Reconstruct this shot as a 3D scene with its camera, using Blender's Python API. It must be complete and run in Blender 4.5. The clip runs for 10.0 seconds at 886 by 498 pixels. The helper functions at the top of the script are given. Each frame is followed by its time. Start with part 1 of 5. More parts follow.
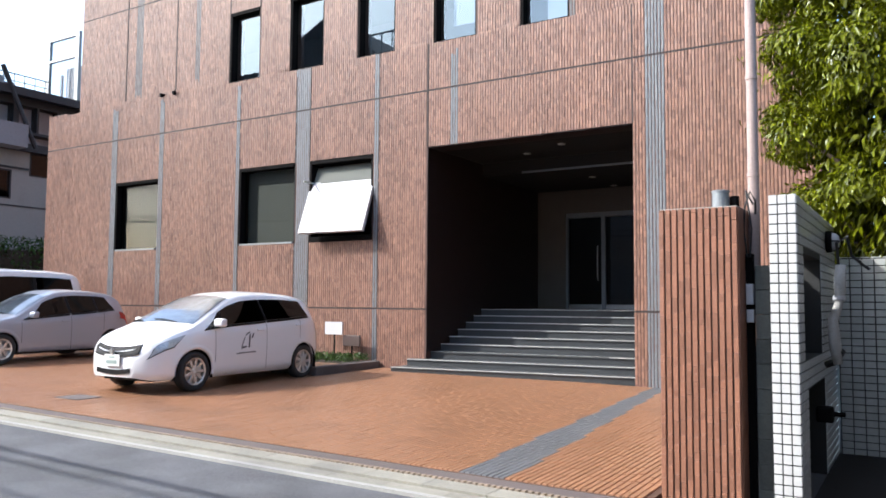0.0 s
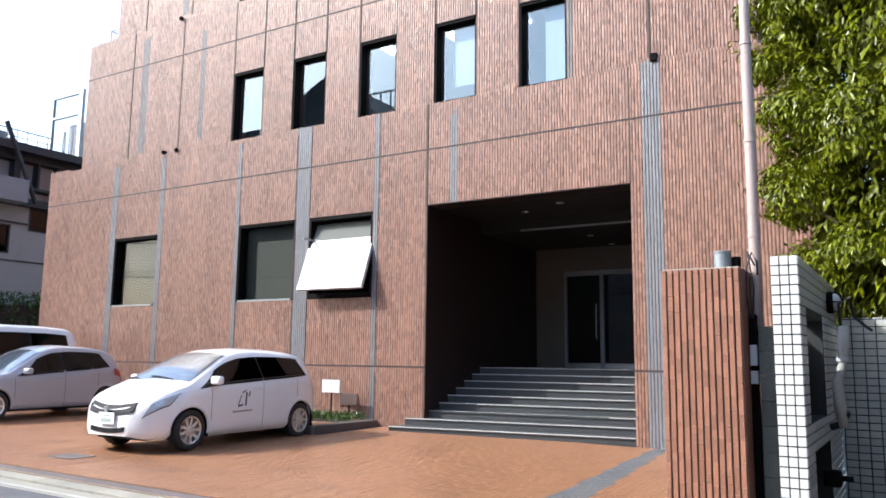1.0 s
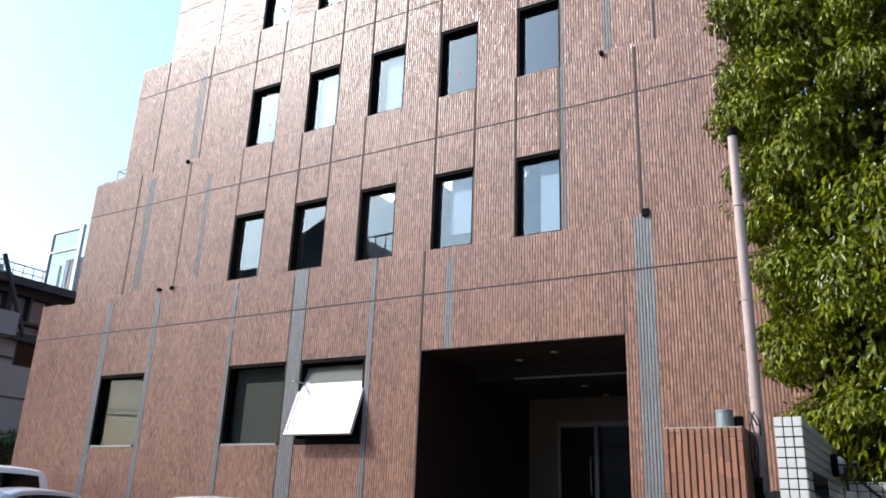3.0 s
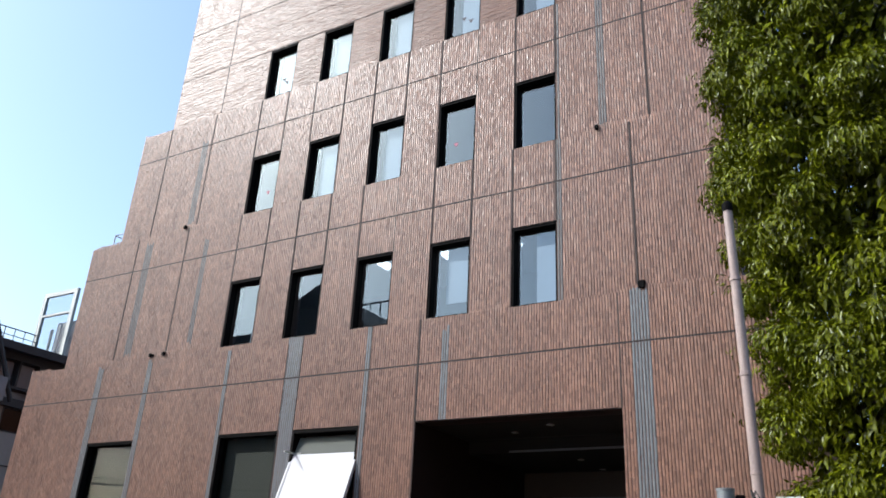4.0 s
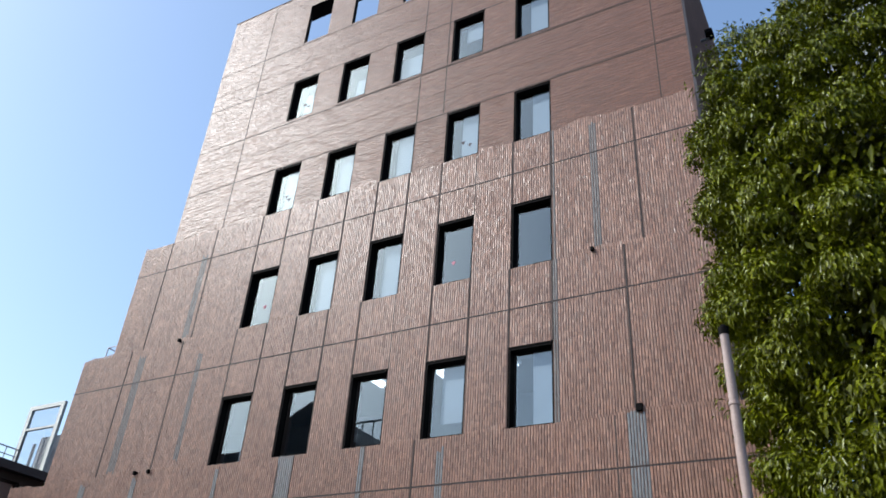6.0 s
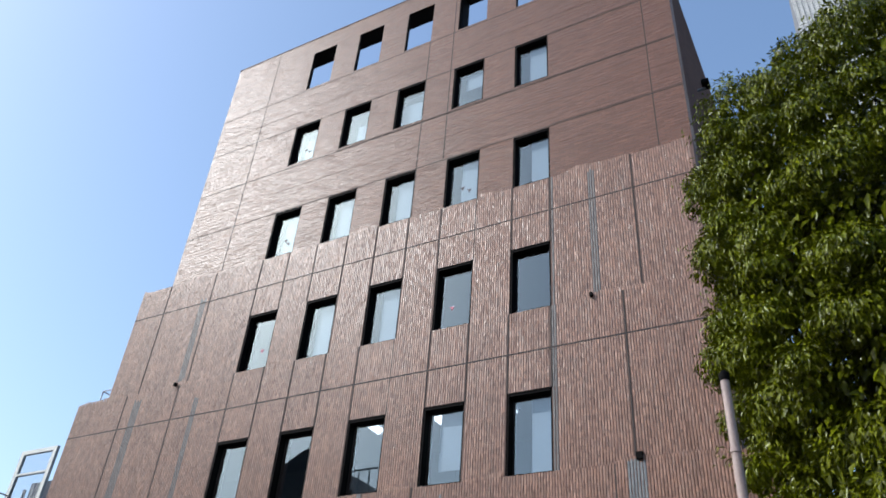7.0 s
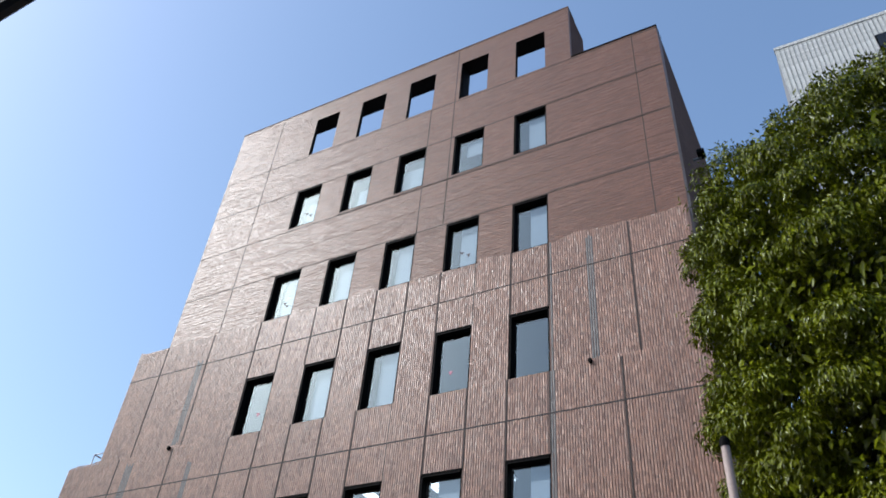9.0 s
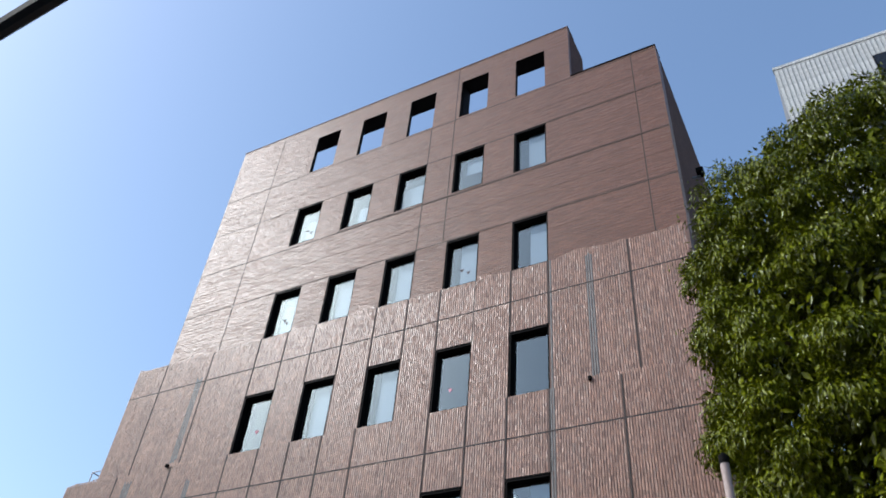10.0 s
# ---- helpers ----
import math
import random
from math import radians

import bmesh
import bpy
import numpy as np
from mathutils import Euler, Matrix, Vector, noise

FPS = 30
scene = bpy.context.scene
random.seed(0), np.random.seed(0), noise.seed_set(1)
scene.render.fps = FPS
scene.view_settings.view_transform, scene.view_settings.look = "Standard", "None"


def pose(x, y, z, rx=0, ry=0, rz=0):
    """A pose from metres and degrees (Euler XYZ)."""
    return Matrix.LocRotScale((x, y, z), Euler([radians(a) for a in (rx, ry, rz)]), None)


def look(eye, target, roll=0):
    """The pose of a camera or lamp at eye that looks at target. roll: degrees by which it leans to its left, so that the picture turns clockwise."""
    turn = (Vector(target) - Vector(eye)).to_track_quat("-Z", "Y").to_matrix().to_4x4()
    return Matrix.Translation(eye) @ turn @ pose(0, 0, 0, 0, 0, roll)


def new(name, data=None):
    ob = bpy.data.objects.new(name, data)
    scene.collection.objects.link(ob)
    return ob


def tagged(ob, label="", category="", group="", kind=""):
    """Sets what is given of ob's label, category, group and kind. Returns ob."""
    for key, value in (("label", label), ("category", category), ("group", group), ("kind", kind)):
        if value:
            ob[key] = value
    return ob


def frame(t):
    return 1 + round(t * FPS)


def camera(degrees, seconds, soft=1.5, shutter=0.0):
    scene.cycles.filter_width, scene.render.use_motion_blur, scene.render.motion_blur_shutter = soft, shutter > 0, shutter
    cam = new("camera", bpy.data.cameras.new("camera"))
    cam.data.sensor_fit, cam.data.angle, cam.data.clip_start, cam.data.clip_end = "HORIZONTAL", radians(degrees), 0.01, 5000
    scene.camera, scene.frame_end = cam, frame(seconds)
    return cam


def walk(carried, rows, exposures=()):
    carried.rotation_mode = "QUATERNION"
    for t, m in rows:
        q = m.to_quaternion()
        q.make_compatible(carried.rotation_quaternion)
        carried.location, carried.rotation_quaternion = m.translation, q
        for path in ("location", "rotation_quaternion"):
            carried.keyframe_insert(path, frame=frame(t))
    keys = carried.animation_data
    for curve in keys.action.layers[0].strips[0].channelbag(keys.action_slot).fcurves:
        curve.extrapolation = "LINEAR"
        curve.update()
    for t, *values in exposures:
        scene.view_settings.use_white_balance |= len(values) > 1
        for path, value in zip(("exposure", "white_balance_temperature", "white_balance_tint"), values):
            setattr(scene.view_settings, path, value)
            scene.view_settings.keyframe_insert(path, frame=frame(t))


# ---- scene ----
cam = camera(59.15, 10.0, soft=1.7)
walk(cam, [
    (0.0, pose(4.138, -12.939, 1.377, 93.93, -0.40, 31.48)),
    (0.5, pose(4.120, -12.959, 1.385, 95.31, -0.58, 31.36)),
    (1.0, pose(4.098, -12.975, 1.396, 98.08, -0.68, 31.18)),
    (1.5, pose(4.079, -12.990, 1.408, 101.06, -1.06, 30.95)),
    (2.0, pose(4.064, -13.003, 1.420, 103.72, -1.35, 30.72)),
    (2.5, pose(4.053, -13.014, 1.433, 106.12, -1.73, 30.44)),
    (4.0, pose(4.021, -13.037, 1.464, 113.60, -2.66, 29.55)),
    (4.5, pose(4.021, -13.052, 1.471, 115.98, -2.88, 29.30)),
    (5.0, pose(4.024, -13.064, 1.471, 118.20, -3.04, 29.15)),
    (5.5, pose(4.026, -13.070, 1.462, 120.32, -3.26, 28.97)),
    (7.0, pose(4.016, -13.074, 1.425, 125.64, -3.75, 28.47)),
    (7.5, pose(4.011, -13.085, 1.411, 127.09, -3.90, 28.27)),
    (8.0, pose(4.008, -13.102, 1.389, 128.37, -3.99, 28.12)),
    (8.5, pose(4.011, -13.121, 1.364, 129.52, -4.11, 27.99)),
    (9.0, pose(4.018, -13.133, 1.342, 130.48, -4.16, 27.95)),
    (9.5, pose(4.027, -13.137, 1.324, 131.25, -4.23, 27.91)),
    (10.0, pose(4.034, -13.135, 1.307, 131.82, -4.28, 27.88)),
], exposures=[(0.0, 1.82, 5950, 9), (1.0, 1.93, 5900, 9), (2.5, 1.63, 5900, 8), (4.0, 0.99, 5900, 7), (5.0, 0.83, 5900, 7), (7.5, 0.68, 5850, 7), (10.0, 0.65, 5800, 7)])

# ---- sky and sun ----
SUN = Vector((0.5, 0.39, -0.5)).normalized()          # the way the light goes
world = bpy.data.worlds.new("sky")
scene.world = world
world.use_nodes = True
_n = world.node_tree.nodes
sky = _n.new("ShaderNodeTexSky")
sky.sky_type, sky.sun_disc = "NISHITA", False
sky.sun_elevation = math.asin(-SUN.z)
sky.sun_rotation = math.atan2(-SUN.x, -SUN.y)
sky.air_density, sky.dust_density, sky.ozone_density = 1.15, 2.6, 0.7
_n["Background"].inputs["Strength"].default_value = 0.15
world.node_tree.links.new(sky.outputs[0], _n["Background"].inputs["Color"])
sun_data = bpy.data.lights.new("sun", "SUN")
sun_data.energy, sun_data.angle, sun_data.color = 2.05, radians(0.55), (1.0, 0.95, 0.88)
sun = new("sun", sun_data)
sun.matrix_world = look((-40, -30, 40), Vector((-40, -30, 40)) + SUN)


# ---- materials ----
def mat(name, color, rough=0.6, metal=0.0, var=0.12, scale=6.0, bump=0.0, bscale=60.0, island=0.0, obj=0.0,
        spec=0.5, stain=0.0, coat=0.0, stretch=(1, 1, 1), rvar=0.08):
    """A surface with two scales of variation in colour, roughness and relief."""
    m = bpy.data.materials.new(name)
    m.use_nodes = True
    nt = m.node_tree
    N, L = nt.nodes, nt.links
    b = N["Principled BSDF"]
    b.inputs["Metallic"].default_value = metal
    b.inputs["Specular IOR Level"].default_value = spec
    b.inputs["Coat Weight"].default_value = coat
    b.inputs["Coat Roughness"].default_value = 0.06
    tc = N.new("ShaderNodeTexCoord")
    mp = N.new("ShaderNodeMapping")
    mp.inputs["Scale"].default_value = stretch
    L.new(tc.outputs["Object"], mp.inputs["Vector"])
    fine, big = N.new("ShaderNodeTexNoise"), N.new("ShaderNodeTexNoise")
    fine.inputs["Scale"].default_value, fine.inputs["Detail"].default_value = scale * 9, 5
    big.inputs["Scale"].default_value, big.inputs["Detail"].default_value = scale * 0.35, 4
    for t in (fine, big):
        L.new(mp.outputs[0], t.inputs["Vector"])
    total = N.new("ShaderNodeMath")
    total.operation = "ADD"
    L.new(fine.outputs[0], total.inputs[0])
    L.new(big.outputs[0], total.inputs[1])
    last = total
    for on, node, sock in ((island, "ShaderNodeNewGeometry", "Random Per Island"), (obj, "ShaderNodeObjectInfo", "Random")):
        if on:
            g = N.new(node)
            mul = N.new("ShaderNodeMath")
            mul.operation = "MULTIPLY_ADD"
            mul.inputs[1].default_value = on * 2
            L.new(g.outputs[sock], mul.inputs[0])
            L.new(last.outputs[0], mul.inputs[2])
            off = N.new("ShaderNodeMath")
            off.operation = "SUBTRACT"
            off.inputs[1].default_value = on
            L.new(mul.outputs[0], off.inputs[0])
            last = off
    mr = N.new("ShaderNodeMapRange")
    mr.clamp = False
    mr.inputs["From Min"].default_value, mr.inputs["From Max"].default_value = 0.6, 1.4
    mr.inputs["To Min"].default_value, mr.inputs["To Max"].default_value = 1 - var, 1 + var
    L.new(last.outputs[0], mr.inputs["Value"])
    col = N.new("ShaderNodeVectorMath")
    col.operation = "SCALE"
    col.inputs[0].default_value = color[:3]
    L.new(mr.outputs[0], col.inputs["Scale"])
    out = col.outputs[0]
    if stain:
        st = N.new("ShaderNodeTexNoise")
        st.inputs["Scale"].default_value, st.inputs["Detail"].default_value = 1.1, 7
        L.new(mp.outputs[0], st.inputs["Vector"])
        rp = N.new("ShaderNodeMapRange")
        rp.inputs["From Min"].default_value, rp.inputs["From Max"].default_value = 0.52, 0.7
        rp.inputs["To Max"].default_value = stain
        L.new(st.outputs[0], rp.inputs["Value"])
        mx = N.new("ShaderNodeMix")
        mx.data_type = "RGBA"
        mx.inputs["B"].default_value = (color[0] * 0.55, color[1] * 0.55, color[2] * 0.6, 1)
        L.new(rp.outputs[0], mx.inputs["Factor"])
        L.new(out, mx.inputs["A"])
        out = mx.outputs["Result"]
    L.new(out, b.inputs["Base Color"])
    rr = N.new("ShaderNodeMapRange")
    rr.inputs["To Min"].default_value, rr.inputs["To Max"].default_value = max(0.02, rough - rvar), min(1, rough + rvar)
    L.new(fine.outputs[0], rr.inputs["Value"])
    L.new(rr.outputs[0], b.inputs["Roughness"])
    if bump:
        bn = N.new("ShaderNodeTexNoise")
        bn.inputs["Scale"].default_value, bn.inputs["Detail"].default_value = bscale, 3
        L.new(mp.outputs[0], bn.inputs["Vector"])
        bp = N.new("ShaderNodeBump")
        bp.inputs["Strength"].default_value, bp.inputs["Distance"].default_value = bump, 0.01
        L.new(bn.outputs[0], bp.inputs["Height"])
        L.new(bp.outputs[0], b.inputs["Normal"])
    return m


def glass(name, tint=(0.5, 0.55, 0.56), rough=0.01, ior=1.5, boost=1.0, coat=(1, 1, 1)):
    """A thin pane: clear and tinted, with a Fresnel gloss."""
    m = bpy.data.materials.new(name)
    m.use_nodes = True
    N, L = m.node_tree.nodes, m.node_tree.links
    N.remove(N["Principled BSDF"])
    tr, gl, mx, fr = (N.new("ShaderNode" + k) for k in ("BsdfTransparent", "BsdfGlossy", "MixShader", "Fresnel"))
    tr.inputs[0].default_value = (*tint, 1)
    gl.inputs["Roughness"].default_value = rough
    gl.inputs["Color"].default_value = (*coat, 1)
    fr.inputs[0].default_value = ior
    mul = N.new("ShaderNodeMath")
    mul.operation, mul.use_clamp = "MULTIPLY", True
    mul.inputs[1].default_value = boost
    L.new(fr.outputs[0], mul.inputs[0])
    L.new(mul.outputs[0], mx.inputs[0])
    L.new(tr.outputs[0], mx.inputs[1])
    L.new(gl.outputs[0], mx.inputs[2])
    L.new(mx.outputs[0], N["Material Output"].inputs[0])
    return m


def lamp_mat(name, color, strength):
    m = bpy.data.materials.new(name)
    m.use_nodes = True
    b = m.node_tree.nodes["Principled BSDF"]
    b.inputs["Emission Color"].default_value = (*color, 1)
    b.inputs["Emission Strength"].default_value = strength
    return m


def brick_mat(name, color, mortar, bw, bh, rough, bump=0.5, shift=0.5, spec=0.35):
    """Small thin wall tiles laid in courses, for walls that stay far off."""
    m = mat(name, color, rough, var=0.1, scale=2.0)
    N, L = m.node_tree.nodes, m.node_tree.links
    b = N["Principled BSDF"]
    tc, sep, comb = N.new("ShaderNodeTexCoord"), N.new("ShaderNodeSeparateXYZ"), N.new("ShaderNodeCombineXYZ")
    L.new(tc.outputs["Object"], sep.inputs[0])
    add = N.new("ShaderNodeMath")
    add.operation = "ADD"
    L.new(sep.outputs[0], add.inputs[0])
    L.new(sep.outputs[1], add.inputs[1])
    L.new(add.outputs[0], comb.inputs[0])
    L.new(sep.outputs[2], comb.inputs[1])
    br = N.new("ShaderNodeTexBrick")
    br.inputs["Scale"].default_value = 1.0
    br.offset = shift
    b.inputs["Specular IOR Level"].default_value = spec
    br.inputs["Brick Width"].default_value, br.inputs["Row Height"].default_value = bw, bh
    br.inputs["Mortar Size"].default_value = bh * 0.09
    br.inputs["Color1"].default_value = (*[c * 1.14 for c in color], 1)
    br.inputs["Color2"].default_value = (*[c * 0.84 for c in color], 1)
    br.inputs["Mortar"].default_value = (*mortar, 1)
    L.new(comb.outputs[0], br.inputs["Vector"])
    big = N.new("ShaderNodeTexNoise")
    big.inputs["Scale"].default_value, big.inputs["Detail"].default_value = 0.6, 6
    L.new(tc.outputs["Object"], big.inputs["Vector"])
    mr = N.new("ShaderNodeMapRange")
    mr.inputs["To Min"].default_value, mr.inputs["To Max"].default_value = 0.78, 1.22
    L.new(big.outputs[0], mr.inputs["Value"])
    sc = N.new("ShaderNodeVectorMath")
    sc.operation = "SCALE"
    L.new(br.outputs["Color"], sc.inputs[0])
    L.new(mr.outputs[0], sc.inputs["Scale"])
    L.new(sc.outputs[0], b.inputs["Base Color"])
    inv = N.new("ShaderNodeMath")
    inv.operation = "SUBTRACT"
    inv.inputs[0].default_value = 1
    L.new(br.outputs["Fac"], inv.inputs[1])
    nz = N.new("ShaderNodeTexNoise")
    nz.inputs["Scale"].default_value = 1.6
    mz = N.new("ShaderNodeMapping")
    mz.inputs["Scale"].default_value = (1, 1, 14)
    L.new(tc.outputs["Object"], mz.inputs["Vector"])
    L.new(mz.outputs[0], nz.inputs["Vector"])
    hs = N.new("ShaderNodeMath")
    hs.operation = "ADD"
    L.new(inv.outputs[0], hs.inputs[0])
    L.new(nz.outputs[0], hs.inputs[1])
    bp = N.new("ShaderNodeBump")
    bp.inputs["Strength"].default_value, bp.inputs["Distance"].default_value = bump, 0.03
    L.new(hs.outputs[0], bp.inputs["Height"])
    L.new(bp.outputs[0], b.inputs["Normal"])
    return m


TILE = mat("red_brown_tile", (0.214, 0.115, 0.080), 0.39, var=0.24, scale=4.0, bump=0.5, bscale=45, island=0.42, spec=0.5, stretch=(1, 1, 0.2))
TILE_BACK = mat("tile_joint", (0.085, 0.045, 0.034), 0.7, var=0.2)
TILE_GREY = mat("blue_grey_tile", (0.135, 0.148, 0.16), 0.45, var=0.14, scale=1.5, bump=0.3, bscale=40, island=0.2)
TILE_DIM = mat("dull_grey_tile", (0.092, 0.086, 0.086), 0.5, var=0.16, scale=1.5, bump=0.3, bscale=40, island=0.2)
TILE_TOP = brick_mat("red_brown_course_tile", (0.140, 0.064, 0.039), (0.088, 0.043, 0.030), 0.24, 0.07, 0.42, 0.9, spec=0.4)
# darker, duller copy of the course tile: right flank shade put into the colour
TILE_SIDE_SHADE = brick_mat("side_tile_painted_shade", (0.11, 0.065, 0.055), (0.08, 0.05, 0.045), 0.24, 0.07, 0.85, 0.4, spec=0.08)
SEALANT = mat("dark_sealant", (0.03, 0.022, 0.02), 0.8)
BLACK_METAL = mat("black_aluminium", (0.004, 0.0036, 0.0038), 0.65, var=0.2, spec=0.05)
STEEL = mat("brushed_steel", (0.55, 0.55, 0.54), 0.3, metal=1.0, var=0.08)
PANE = glass("window_glass", (0.44, 0.51, 0.58), ior=1.85, boost=1.25, coat=(0.68, 0.86, 1.0))
PANE_LOW = glass("low_window_glass", (0.55, 0.57, 0.55), ior=1.4, boost=0.8)
DARK_PANE = glass("dark_glass", (0.16, 0.17, 0.17))
BLIND = mat("white_blind", (0.55, 0.58, 0.61), 0.8, var=0.05)
BLIND_GREY = mat("grey_blind", (0.10, 0.105, 0.092), 0.85, var=0.06)
ROOM = mat("office_inside", (0.30, 0.30, 0.29), 0.9, var=0.1)
PAINT_WHITE = mat("white_painted_panel", (0.43, 0.43, 0.45), 0.55, var=0.03)
GRANITE = mat("grey_granite_step", (0.036, 0.039, 0.041), 0.5, var=0.2, scale=12, bump=0.1, bscale=150)
GRANITE_NOSE = mat("pale_step_edge", (0.40, 0.40, 0.38), 0.55, var=0.15)
# near-black: the shade inside the porch is put into these two colours
PORCH_WALL_SHADE = mat("porch_wall_shade_tone", (0.020, 0.010, 0.008), 0.5, var=0.2, bump=0.2)
PORCH = mat("porch_soffit_shade_tone", (0.012, 0.011, 0.01), 0.7)
PAVER_BED = mat("paver_joint", (0.085, 0.043, 0.026), 0.8)
LOBBY = mat("beige_stone", (0.105, 0.09, 0.072), 0.4, var=0.1)
CONCRETE = mat("concrete", (0.33, 0.32, 0.29), 0.9, var=0.2, scale=4, bump=0.3, bscale=70, stain=0.5)
BLOCK = mat("grey_block", (0.085, 0.092, 0.085), 0.9, var=0.25, scale=5, bump=0.5, bscale=80, obj=0.3)
GUTTER = mat("pale_gutter_concrete", (0.25, 0.235, 0.19), 0.85, var=0.2, scale=3, bump=0.25, bscale=90, stain=0.5)
ASPHALT = mat("asphalt", (0.092, 0.092, 0.095), 0.85, var=0.5, scale=5, bump=0.6, bscale=160, stain=0.25)
PAVER = mat("orange_brick_paver", (0.29, 0.147, 0.078), 0.38, var=0.18, scale=1.6, bump=0.2, bscale=60, island=0.2, stain=0.55)
PAVER_GREY = mat("grey_paver", (0.12, 0.122, 0.125), 0.6, var=0.15, island=0.2, bump=0.2)
WHITE_TILE = mat("white_glazed_tile", (0.50, 0.50, 0.49), 0.22, var=0.05, obj=0.12, island=0.1)
GROUT = mat("black_grout", (0.025, 0.026, 0.026), 0.9)
PIPE = mat("faded_pink_steel_pipe", (0.34, 0.26, 0.235), 0.5, var=0.18, scale=5, stain=0.4)
RUBBER = mat("rubber", (0.016, 0.016, 0.017), 0.75, var=0.2)
BARK = mat("bark", (0.10, 0.075, 0.055), 0.9, bump=0.8, bscale=25)
SOIL = mat("soil", (0.05, 0.038, 0.028), 0.95, var=0.3, bump=0.8, bscale=30)


def leaf_mat(name, color, back):
    m = mat(name, color, 0.27, var=0.34, scale=0.8, island=0.6, spec=0.15)
    N, L = m.node_tree.nodes, m.node_tree.links
    b = N["Principled BSDF"]
    tl, ad = N.new("ShaderNodeBsdfTranslucent"), N.new("ShaderNodeMixShader")
    tl.inputs[0].default_value = (*back, 1)
    ad.inputs[0].default_value = 0.025
    L.new(b.outputs[0], ad.inputs[1])
    L.new(tl.outputs[0], ad.inputs[2])
    L.new(ad.outputs[0], N["Material Output"].inputs[0])
    return m


LEAF = leaf_mat("glossy_green_leaf", (0.094, 0.110, 0.002), (0.17, 0.20, 0.003))
HEDGE = leaf_mat("hedge_leaf", (0.05, 0.09, 0.022), (0.1, 0.2, 0.02))


# ---- building helpers ----
def part(name, bm, material, parent=None, label="", smooth=False):
    """Links a bmesh as one mesh object under a thing or a part."""
    me = bpy.data.meshes.new(name)
    bm.normal_update()
    bm.to_mesh(me)
    bm.free()
    for m in (material if isinstance(material, (list, tuple)) else [material]):
        me.materials.append(m)
    if smooth:
        me.polygons.foreach_set("use_smooth", [True] * len(me.polygons))
    ob = new(name, me)
    ob.parent = parent
    if label:
        ob["label"] = label
    return ob


def thing(name, at=(0, 0, 0), label="", category="", group="", kind="", turn=0):
    ob = new(name)
    ob.empty_display_size = 0.2
    ob.matrix_world = pose(*at, 0, 0, turn)
    return tagged(ob, label, category, group, kind)


def box(bm, x0, x1, y0, y1, z0, z1, bevel=0.0):
    v = [bm.verts.new(p) for p in ((x0, y0, z0), (x1, y0, z0), (x1, y1, z0), (x0, y1, z0),
                                   (x0, y0, z1), (x1, y0, z1), (x1, y1, z1), (x0, y1, z1))]
    fs = [bm.faces.new([v[i] for i in q]) for q in ((3, 2, 1, 0), (4, 5, 6, 7), (0, 1, 5, 4), (1, 2, 6, 5), (2, 3, 7, 6), (3, 0, 4, 7))]
    if bevel:
        es = list({e for f in fs for e in f.edges})
        bmesh.ops.bevel(bm, geom=es, offset=bevel, segments=2, affect="EDGES", profile=0.5)


def boxes(*bs, bevel=0.0):
    bm = bmesh.new()
    for b in bs:
        box(bm, *b, bevel=bevel)
    return bm


def lathe(bm, profile, n=24, m=None):
    """Turns (radius, height) pairs about z."""
    rings = []
    for r, z in profile:
        rings.append([bm.verts.new(((m or Matrix()) @ Vector((r * math.cos(2 * math.pi * i / n), r * math.sin(2 * math.pi * i / n), z)))) for i in range(n)])
    for a, b in zip(rings, rings[1:]):
        for i in range(n):
            bm.faces.new((a[i], a[(i + 1) % n], b[(i + 1) % n], b[i]))
    for ring, flip in ((rings[0], True), (rings[-1], False)):
        if (Vector(ring[0].co) - Vector(ring[n // 2].co)).length > 1e-4:
            bm.faces.new(ring[::-1] if flip else ring)
    return bm


def tube(bm, pts, r, n=8):
    """A round bar along points; r may be one radius or one for each point."""
    pts = [Vector(p) for p in pts]
    rad = r if isinstance(r, (list, tuple)) else [r] * len(pts)
    rings = []
    for i, p in enumerate(pts):
        d = (pts[min(i + 1, len(pts) - 1)] - pts[max(i - 1, 0)]).normalized()
        a = d.orthogonal().normalized() if i == 0 else (ref - ref.dot(d) * d).normalized()
        ref = a
        b = d.cross(a)
        rings.append([bm.verts.new(p + (a * math.cos(k * 2 * math.pi / n) + b * math.sin(k * 2 * math.pi / n)) * rad[i]) for k in range(n)])
    for s, t in zip(rings, rings[1:]):
        for k in range(n):
            bm.faces.new((s[k], s[(k + 1) % n], t[(k + 1) % n], t[k]))
    bm.faces.new(rings[0][::-1])
    bm.faces.new(rings[-1])
    return bm


def from_arrays(name, verts, faces, material, parent=None, label=""):
    me = bpy.data.meshes.new(name)
    me.from_pydata(verts, [], faces)
    me.materials.append(material)
    me.update()
    ob = new(name, me)
    ob.parent = parent
    if label:
        ob["label"] = label
    return ob


